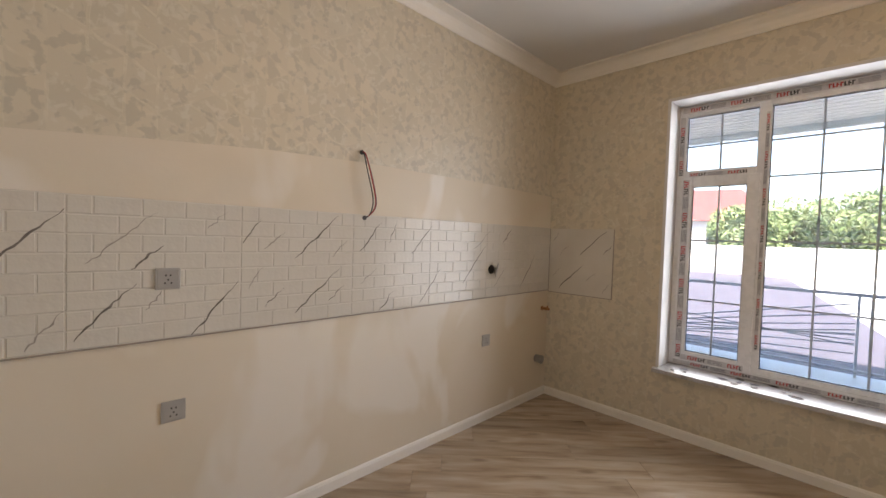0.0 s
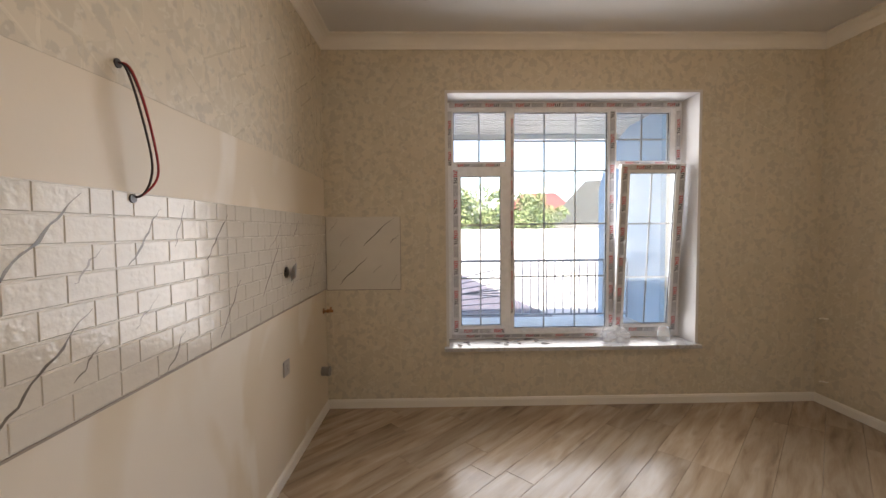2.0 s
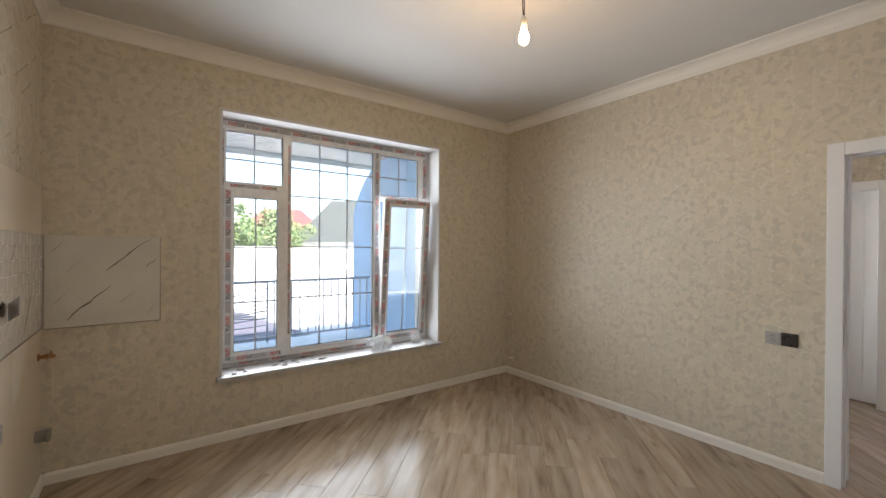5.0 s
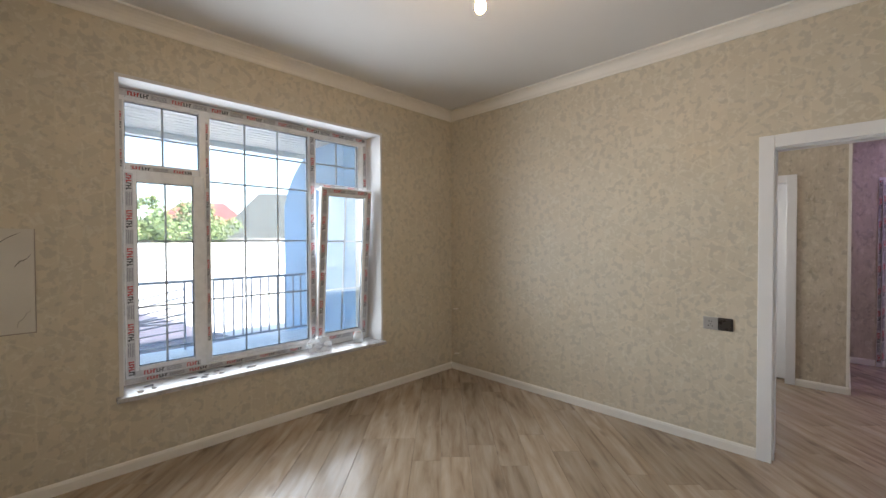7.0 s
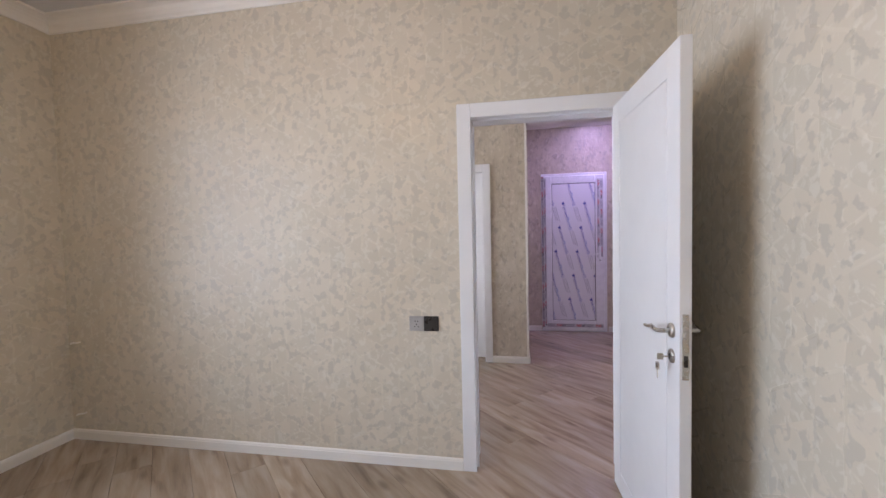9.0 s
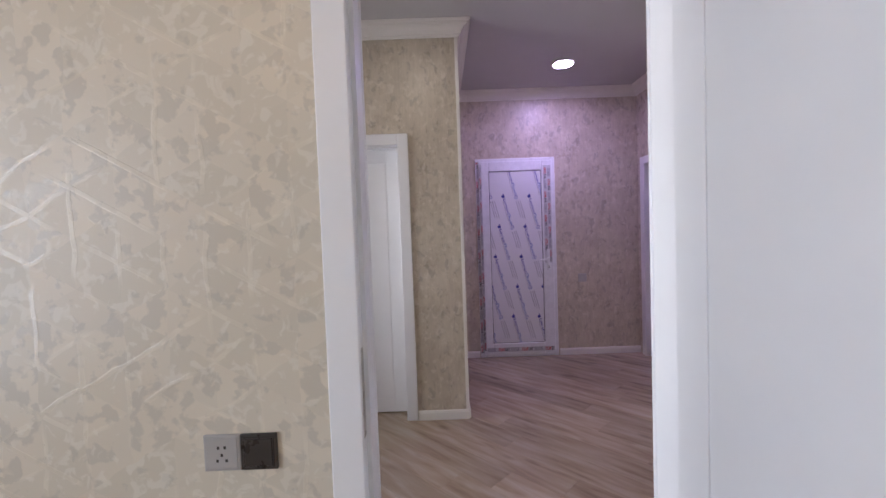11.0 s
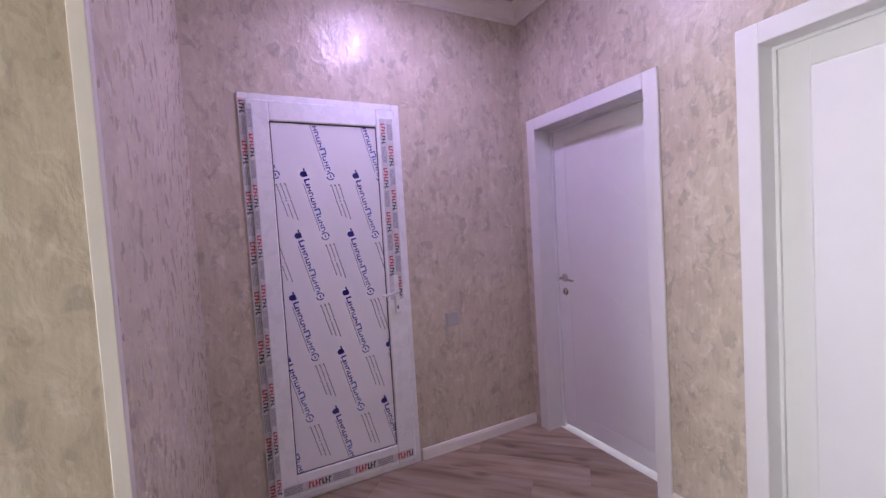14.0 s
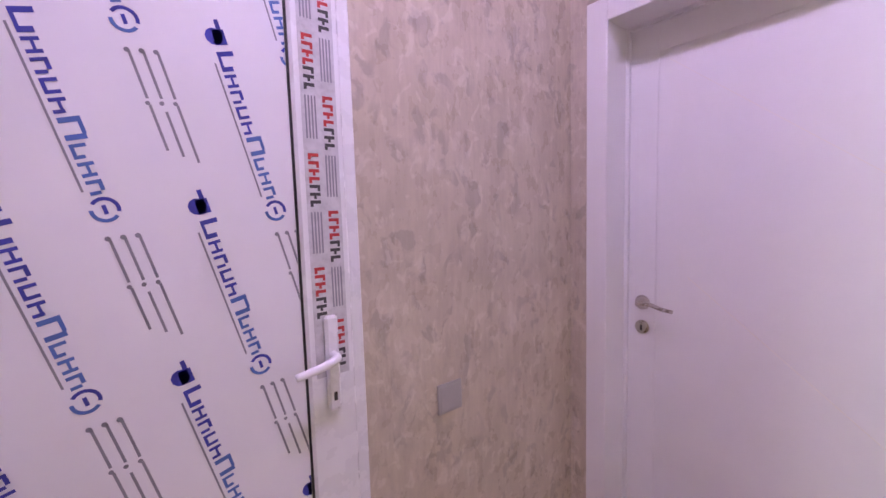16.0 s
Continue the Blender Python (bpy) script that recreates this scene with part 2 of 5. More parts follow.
M_BLUEINK = plain("blue_print", (0.045, 0.05, 0.34), 0.4)
M_CYANINK = plain("light_blue_print", (0.08, 0.16, 0.45), 0.4)
M_FILMWHITE = plain("white_panel_film", (0.80, 0.80, 0.84), 0.06, 0, 0.015, 3)
M_GROUT = plain("tile_joint", (0.65, 0.62, 0.57), 0.25)
M_EDGE = plain("tile_edge_profile", (0.33, 0.29, 0.25), 0.5)
M_VEIN = plain("tile_vein", (0.17, 0.15, 0.135), 0.2, 0, 0.35, 20)
M_VEIN2 = plain("tile_vein_pale", (0.36, 0.33, 0.30), 0.2, 0, 0.2, 20)
M_STEEL = plain("brushed_nickel", (0.50, 0.47, 0.43), 0.28, 1.0)
M_SILVER = plain("silver_plastic", (0.42, 0.41, 0.40), 0.35, 0.25)
M_DARK = plain("dark_plastic", (0.035, 0.03, 0.027), 0.3)
M_BRASS = plain("tarnished_brass", (0.40, 0.20, 0.09), 0.4, 0.9, 0.2, 60)
M_GREY = plain("grey_plastic_pipe", (0.30, 0.29, 0.28), 0.45)
M_REDWIRE = plain("red_wire", (0.38, 0.03, 0.03), 0.4)
M_BLKWIRE = plain("dark_wire", (0.04, 0.03, 0.03), 0.4)
M_MUNTIN = plain("muntin_bar", (0.50, 0.52, 0.54), 0.4)
M_GLASS = glass("window_glass", (0.96, 0.98, 0.98))


def see_through(name, color, rough, solid):
    """Thin clear plastic or glass: mostly transparent, with a pale sheen."""
    k = Mat(name, color, rough)
    tr = k.t.nodes.new("ShaderNodeBsdfTransparent")
    mx = k.t.nodes.new("ShaderNodeMixShader")
    mx.inputs[0].default_value = solid
    k.link(tr.outputs[0], mx.inputs[1])
    k.link(k.b.outputs[0], mx.inputs[2])
    k.link(mx.outputs[0], k.t.nodes["Material Output"].inputs[0])
    return k.m


M_JAR = see_through("clear_glass", (0.85, 0.88, 0.9), 0.08, 0.22)
M_BAG = see_through("clear_plastic_bag", (0.85, 0.87, 0.9), 0.2, 0.5)
M_BULB = emit("bulb_glow", (1.0, 0.62, 0.27), BULB)
M_LED = emit("led_glow", (0.69, 0.53, 1.0), LED)
M_WARM = emit("warm_led_glow", (1.0, 0.86, 0.66), WARM)
M_BLUE = plain("blue_render", (0.36, 0.52, 0.68), 0.8, 0, 0.06, 3, 0.2)
M_SOFFIT = plain("cream_soffit", (0.82, 0.78, 0.68), 0.6)
M_PORCH = plain("porch_tiles", (0.68, 0.73, 0.75), 0.4, 0, 0.08, 2)
M_RAIL = plain("rail_paint", (0.33, 0.34, 0.37), 0.45, 0.3)
M_GROUND = ground_mat("pale_concrete_ground", (0.55, 0.53, 0.50), (0.66, 0.64, 0.61), 0.15)
# shaded concrete: the shadow is put into this dark lilac colour
M_YARD_SHADE = ground_mat("painted_yard_shade", (0.075, 0.066, 0.09), (0.105, 0.093, 0.12), 0.3)
M_HOUSE = plain("house_render", (0.6, 0.58, 0.55), 0.8, 0, 0.05, 1)
M_ROOFR = plain("red_roof", (0.20, 0.045, 0.04), 0.6, 0, 0.1, 2)
M_ROOFG = plain("grey_roof", (0.045, 0.05, 0.045), 0.7, 0, 0.1, 2)
M_TAN = plain("tan_stone", (0.45, 0.29, 0.15), 0.8, 0, 0.12, 6, 0.2)
M_BARK = plain("bark", (0.12, 0.09, 0.06), 0.9, 0, 0.2, 8, 0.3)
M_LEAF = leaf_mat("foliage", (0.12, 0.19, 0.06), (0.24, 0.28, 0.11))
M_HILL = plain("far_hill", (0.16, 0.22, 0.22), 0.9, 0, 0.1, 0.02)
M_WINDARK = plain("dark_window", (0.05, 0.06, 0.07), 0.1)


# ---- mesh helpers ----
def box(bm, x0, y0, z0, x1, y1, z1, bevel=0.0, seg=1):
    r = bmesh.ops.create_cube(bm, size=1.0)
    vs = r["verts"]
    for v in vs:
        v.co = Vector(((x0 + x1) / 2 + v.co.x * (x1 - x0), (y0 + y1) / 2 + v.co.y * (y1 - y0), (z0 + z1) / 2 + v.co.z * (z1 - z0)))
    if bevel:
        es = list({e for v in vs for e in v.link_edges})
        bmesh.ops.bevel(bm, geom=es, offset=bevel, segments=seg, affect="EDGES", profile=0.6)
    return bm


def cyl(bm, a, b, r0, r1=None, seg=16):
    a, b = Vector(a), Vector(b)
    r1 = r0 if r1 is None else r1
    m = Matrix.Translation((a + b) / 2) @ (b - a).to_track_quat("Z", "Y").to_matrix().to_4x4()
    bmesh.ops.create_cone(bm, cap_ends=True, segments=seg, radius1=r0, radius2=r1, depth=(b - a).length, matrix=m)
    return bm


def prism(bm, pts, axis, a, b):
    """A solid from a flat outline: pts are (u, v) pairs in the plane across the axis, from a to b along it."""
    def at(u, v, w):
        return {"x": (w, u, v), "y": (u, w, v), "z": (u, v, w)}[axis]
    lo = [bm.verts.new(at(u, v, a)) for u, v in pts]
    hi = [bm.verts.new(at(u, v, b)) for u, v in pts]
    bm.faces.new(lo)
    bm.faces.new(hi[::-1])
    n = len(pts)
    for i in range(n):
        bm.faces.new((lo[i], hi[i], hi[(i + 1) % n], lo[(i + 1) % n]))
    bmesh.ops.recalc_face_normals(bm, faces=bm.faces)
    return bm


def tube(bm, pts, r, seg=8):
    """A round tube along a smooth line."""
    pts = [Vector(p) for p in pts]
    line = []
    n = len(pts)
    for i in range(n - 1):
        p0, p1, p2, p3 = pts[max(i - 1, 0)], pts[i], pts[i + 1], pts[min(i + 2, n - 1)]
        for j in range(6):
            t = j / 6
            line.append(0.5 * ((2 * p1) + (p2 - p0) * t + (2 * p0 - 5 * p1 + 4 * p2 - p3) * t * t + (3 * p1 - p0 - 3 * p2 + p3) * t ** 3))
    line.append(pts[-1])
    rings = []
    for i, p in enumerate(line):
        d = (line[min(i + 1, len(line) - 1)] - line[max(i - 1, 0)]).normalized()
        q = d.to_track_quat("Z", "Y")
        rad = r(i / (len(line) - 1)) if callable(r) else r
        rings.append([bm.verts.new(p + q @ Vector((math.cos(a) * rad, math.sin(a) * rad, 0))) for a in [2 * math.pi * k / seg for k in range(seg)]])
    for a, b in zip(rings, rings[1:]):
        for k in range(seg):
            bm.faces.new((a[k], a[(k + 1) % seg], b[(k + 1) % seg], b[k]))
    bm.faces.new(rings[0][::-1])
    bm.faces.new(rings[-1])
    return bm


def lathe(bm, profile, m=None, seg=24):
    """A turned body from (radius, height) pairs."""
    m = m or Matrix()
    rings = [[bm.verts.new(m @ Vector((max(r, 1e-4) * math.cos(2 * math.pi * k / seg), max(r, 1e-4) * math.sin(2 * math.pi * k / seg), z))) for k in range(seg)] for r, z in profile]
    for a, b in zip(rings, rings[1:]):
        for k in range(seg):
            bm.faces.new((a[k], a[(k + 1) % seg], b[(k + 1) % seg], b[k]))
    bmesh.ops.recalc_face_normals(bm, faces=bm.faces)
    return bm


def mesh_of(name, bm, material, smooth=False):
    me = bpy.data.meshes.new(name)
    bm.to_mesh(me)
    bm.free()
    me.materials.append(material)
    if smooth:
        me.polygons.foreach_set("use_smooth", [True] * len(me.polygons))
    return me


def part(name, bm, material, parent=None, label="", smooth=False):
    ob = new(name, mesh_of(name, bm, material, smooth))
    if parent is not None:
        ob.parent = parent
    if label:
        ob["label"] = label
    return ob


def thing(name, m, label, category, group="", kind=""):
    ob = new(name)
    ob.empty_display_size = 0.1
    ob.matrix_world = m
    return tagged(ob, label, category, group, kind)


def setting(name, bm, material, label, category):
    return tagged(part(name, bm, material), label, category, "", "structure")


B = bmesh.new

# ---- plan (metres) ----
RX0, RX1, RY0, RY1 = -0.583, 3.357, -1.895, 2.052     # kitchen room
HX0, HX1, HY0, HYB, HY1 = -1.856, 3.45, -5.325, -3.883, -2.075   # hall, an L
HC = 0.128                                             # hall corner
CZ, HZ = 2.90, 2.87                                    # ceilings
WY0, WY1, WZ0, WZ1 = -0.902, 1.083, 0.485, 2.477       # window opening
WX = 3.58                                              # window's inner face
AX0, AX1, DH = -0.312, 0.493, 2.03                     # doorway between room and hall


def wall_with_hole(axis, a, b, lo, hi, z1, hole, material, name, label, z0=-0.05):
    """A wall that is solid between a and b across its axis and runs lo..hi along it, with one opening."""
    bm = B()
    h0, h1, hz0, hz1 = hole
    for u0, u1, v0, v1 in ((lo, h0, z0, z1), (h1, hi, z0, z1), (h0, h1, hz1, z1), (h0, h1, z0, hz0)):
        if v1 - v0 > 0.001 and u1 - u0 > 0.001:
            if axis == "x":
                box(bm, a, u0, v0, b, u1, v1)
            else:
                box(bm, u0, a, v0, u1, b, v1)
    return setting(name, bm, material, label, "wall")


# ---- room shell ----
wall_with_hole("x", RX1, 3.80, RY0 - 0.09, RY1 + 0.25, CZ + 0.1, (WY0, WY1, WZ0 - 0.03, WZ1), M_PAPER, "wall_east", "beige geometric wallpaper wall around the window")
setting("wall_west", box(B(), RX0 - 0.2, HY1 + 0.09, -0.05, RX0, RY1 + 0.25, CZ + 0.1), M_PAPER, "beige geometric wallpaper wall behind the open door", "wall")
wall_with_hole("y", RY0 - 0.09, RY0, RX0, RX1, CZ + 0.1, (AX0 - 0.03, AX1 + 0.03, -0.05, DH + 0.03), M_PAPER, "wall_south", "beige geometric wallpaper wall with a doorway")
setting("wall_north", box(B(), RX0, RY1, -0.05, RX1, RY1 + 0.25, 1.86), M_PLASTER, "bare cream plaster wall with patches and a tiled band", "wall")
paper_edge = [(RX0, 1.725), (-0.06, 1.73), (0.35, 1.77), (0.8, 1.805), (1.32, 1.825), (2.3, 1.83), (RX1, 1.815)]
setting("wall_north_upper", prism(B(), [(RX0, CZ + 0.1), *paper_edge, (RX1, CZ + 0.1)], "y", RY1 - 0.002, RY1 + 0.2), M_PAPER, "beige geometric wallpaper with an uneven lower edge", "wallpaper")
setting("ceiling", box(B(), RX0 - 0.1, RY0 - 0.08, CZ, RX1 + 0.1, RY1 + 0.1, CZ + 0.08), M_CEIL, "smooth pale grey painted ceiling", "ceiling")


def inner_ring(name, pts, profile, label):
    """Moulding round an axis-aligned room; pts run counter-clockwise, profile is (distance from wall, z)."""
    bm = B()
    n = len(pts)
    rings = []
    for i in range(n):
        p0, p1, p2 = Vector(pts[i - 1]), Vector(pts[i]), Vector(pts[(i + 1) % n])
        d0, d1 = (p1 - p0).normalized(), (p2 - p1).normalized()
        off = Vector((-d0.y, d0.x)) + Vector((-d1.y, d1.x))
        rings.append([bm.verts.new((p1.x + off.x * d, p1.y + off.y * d, z)) for d, z in profile])
    for i in range(n):
        a, b = rings[i], rings[(i + 1) % n]
        for j in range(len(profile)):
            bm.faces.new((a[j], b[j], b[(j + 1) % len(profile)], a[(j + 1) % len(profile)]))
    bmesh.ops.recalc_face_normals(bm, faces=bm.faces)
    return setting(name, bm, M_WHITE, label, "cornice")


ROOM = [(RX0, RY0), (RX1, RY0), (RX1, RY1), (RX0, RY1)]
cove = [(-0.004, 2.805), (0.010, 2.805), (0.014, 2.815)] + [(0.014 + 0.066 * (1 - math.cos(a)), 2.815 + 0.070 * math.sin(a)) for a in [radians(q) for q in (15, 35, 55, 75, 90)]] + [(0.092, 2.887), (0.092, 2.904), (-0.004, 2.904)]
inner_ring("cornice_room", ROOM, cove, "plain white coved ceiling cornice")
HALL = [(HX0, HY0), (HC, HY0), (HC, HYB), (HX1, HYB), (HX1, HY1), (HX0, HY1)]
step = [(-0.004, 2.775), (0.012, 2.775), (0.016, 2.787), (0.026, 2.79), (0.030, 2.802), (0.036, 2.815), (0.052, 2.832), (0.070, 2.840), (0.074, 2.850), (0.088, 2.852), (0.095, 2.862), (0.095, 2.874), (-0.004, 2.874)]
inner_ring("cornice_hall", HALL, step, "white stepped moulding under the hall ceiling")


def baseboard(name, axis, at, side, a, b):
    """A skirting strip along a wall face; side is the way into the room."""
    prof = [(0, 0), (0.014, 0), (0.014, 0.054), (0.011, 0.058), (0.011, 0.063), (0.005, 0.070), (0, 0.070)]
    bm = B()
    prism(bm, [(at + side * d, z) for d, z in prof], "x" if axis == "y" else "y", a, b)
    return setting(name, bm, M_WHITE, "white skirting board along the floor", "baseboard")


TR = 0.075
baseboard("baseboard", "y", RY1, -1, RX0, RX1)
baseboard("baseboard", "x", RX1, -1, RY0 + 0.016, RY1 - 0.016)
baseboard("baseboard", "y", RY0, 1, AX1 + TR + 0.002, RX1)
baseboard("baseboard", "x", RX0, 1, RY0 + 0.016, RY1 - 0.016)
baseboard("baseboard", "y", HY0, 1, HX0, -0.972)
baseboard("baseboard", "y", HY0, 1, -0.092, HC)
baseboard("baseboard", "x", HC, -1, HY0 + 0.016, HYB)
baseboard("baseboard", "y", HYB, 1, HC, 0.503)
baseboard("baseboard", "y", HYB, 1, 1.478, HX1)
baseboard("baseboard", "x", HX0, 1, -4.288, -3.962)
baseboard("baseboard", "x", HX0, 1, -3.004, HY1)

# ---- hall shell ----
wall_with_hole("y", HY1, RY0 - 0.09, HX0 - 0.2, HX1 + 0.2, HZ + 0.1, (AX0 - 0.03, AX1 + 0.03, -0.05, DH + 0.03), M_TROWEL, "wall_hall_north", "beige trowelled wallpaper wall with a doorway")
wall_with_hole("y", HY0 - 0.25, HY0, HX0 - 0.2, HC + 0.2, HZ + 0.1, (-0.95, -0.12, -0.05, 2.14), M_TROWEL, "wall_hall_south", "beige trowelled wallpaper wall round the entrance door")
setting("wall_hall_partition", box(B(), HC, HY0, -0.05, HC + 0.15, HYB - 0.2, HZ + 0.1), M_TROWEL, "beige trowelled wallpaper partition wall", "wall")
wall_with_hole("y", HYB - 0.2, HYB, HC, HX1 + 0.2, HZ + 0.1, (0.55, 1.43, -0.05, DH + 0.03), M_TROWEL, "wall_hall_corner", "beige trowelled wallpaper wall with a closed door")
bm = B()
for y0, y1, z0 in ((HY0, -5.206, -0.05), (-5.206, -4.335, DH + 0.03), (-4.335, -3.915, -0.05), (-3.915, -3.05, DH + 0.03), (-3.05, HY1, -0.05)):
    box(bm, HX0 - 0.2, y0, z0, HX0, y1, HZ + 0.1)
setting("wall_hall_west", bm, M_TROWEL, "beige trowelled wallpaper wall with two doors", "wall")
# unseen closing wall; its opening is assumed, for the fill lamp
wall_with_hole("x", HX1, HX1 + 0.2, HYB - 0.2, HY1, HZ + 0.1, (-3.55, -2.45, 0.85, 2.25), M_TROWEL, "wall_hall_east", "unseen beige trowelled wallpaper end wall with an assumed window")
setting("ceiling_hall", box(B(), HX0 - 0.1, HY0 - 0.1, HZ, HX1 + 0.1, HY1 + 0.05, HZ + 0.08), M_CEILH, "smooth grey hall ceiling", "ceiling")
bm = B()
box(bm, HC - 0.004, HYB - 0.022, 0.072, HC + 0.0, HYB + 0.003, 2.775)
box(bm, HC - 0.004, HYB, 0.072, HC + 0.020, HYB + 0.004, 2.775, 0.001)
setting("corner_trim", bm, M_WHITE, "thin pale corner bead on the wall edge", "trim")
# the daylit room behind the two west doors
bm = B()
box(bm, -5.2, -5.7, -0.05, -5.0, -2.2, 0.1)
box(bm, -5.2, -5.7, 2.75, -5.0, -2.2, 2.97)
box(bm, -5.0, -5.7, -0.05, HX0 - 0.2, -5.5, 2.97)
box(bm, -5.0, -2.4, -0.05, HX0 - 0.2, -2.2, 2.97)
box(bm, -5.0, -5.5, 2.87, HX0 - 0.2, -2.4, 2.97)
setting("wall_side_room", bm, M_PLASTER, "plain plaster shell of the side room", "wall")
setting("floor_side_room", box(B(), -5.2, -5.7, -0.06, HX0 - 0.104, -2.2, -0.002), M_SOFFIT, "pale floor of the side room", "floor")
# the dark room behind the corner door
bm = B()
box(bm, HX1 + 0.0, -6.2, -0.05, HX1 + 0.2, HYB - 0.2, 2.97)
box(bm, HC + 0.15, -6.2, -0.05, HX1, -6.0, 2.97)
box(bm, HC + 0.15, -6.0, 2.87, HX1, HYB - 0.2, 2.97)
box(bm, HC + 0.13, -6.0, -0.05, HC + 0.15, HY0 - 0.25, 2.97)
setting("wall_store_room", bm, M_PLASTER, "plain plaster shell of the closed room", "wall")
# exterior of the house above the rooms: an unseen roof, added as a sun blocker
setting("roof", prism(B(), [(-6.2, 3.2), (5.6, 3.2), (-0.3, 5.2)], "y", -6.6, 3.2), M_ROOFG, "unseen grey pitched roof added over the house to block the sun", "roof")


# ---- doors ----
def handle(parent, x, z, toward, out, keyed=False, y=0.0):
    """Lever handle and key rosette on a leaf face. toward: way in which the lever points along x; out: y direction off the face."""
    h = part("handle", lathe(B(), [(0.0, 0.011), (0.02, 0.011), (0.026, 0.006), (0.027, 0.0)], pose(x, y, z) @ Matrix.Rotation(radians(90 * (1 if out < 0 else -1)), 4, "X"), 20), M_STEEL, parent, "brushed nickel lever handle", True)
    bm = B()
    tube(bm, [(x, y, z), (x, y + out * 0.040, z), (x + toward * 0.012, y + out * 0.052, z), (x + toward * 0.05, y + out * 0.054, z + 0.006), (x + toward * 0.09, y + out * 0.052, z - 0.004), (x + toward * 0.125, y + out * 0.05, z - 0.008)], lambda t: 0.0085 - 0.002 * t, 10)
    part("lever", bm, M_STEEL, h, "", True)
    k = part("key_rosette", lathe(B(), [(0.0, 0.009), (0.019, 0.009), (0.025, 0.005), (0.026, 0.0)], pose(x, y, z - 0.093) @ Matrix.Rotation(radians(90 * (1 if out < 0 else -1)), 4, "X"), 20), M_STEEL, parent, "nickel key rosette", True)
    part("keyhole", box(B(), x - 0.004, y + min(out * 0.0085, out * 0.0105), z - 0.105, x + 0.004, y + max(out * 0.0085, out * 0.0105), z - 0.084), M_DARK, k)
    if keyed:
        bm = B()
        box(bm, x - 0.003, y + min(0, out * 0.035), z - 0.098, x + 0.003, y + max(0, out * 0.035), z - 0.092, 0.001)
        box(bm, x - 0.0015, y + min(out * 0.03, out * 0.052), z - 0.107, x + 0.0015, y + max(out * 0.03, out * 0.052), z - 0.084, 0.001)
        box(bm, x + toward * 0.01 - 0.012, y + out * 0.046 - 0.0015, z - 0.146, x + toward * 0.01 + 0.012, y + out * 0.046 + 0.0015, z - 0.118, 0.004)
        box(bm, x + toward * 0.01 - 0.004, y + out * 0.046 - 0.001, z - 0.178, x + toward * 0.01 + 0.004, y + out * 0.046 + 0.001, z - 0.146, 0.001)
        part("key", bm, M_STEEL, k, "keys hanging in the lock")


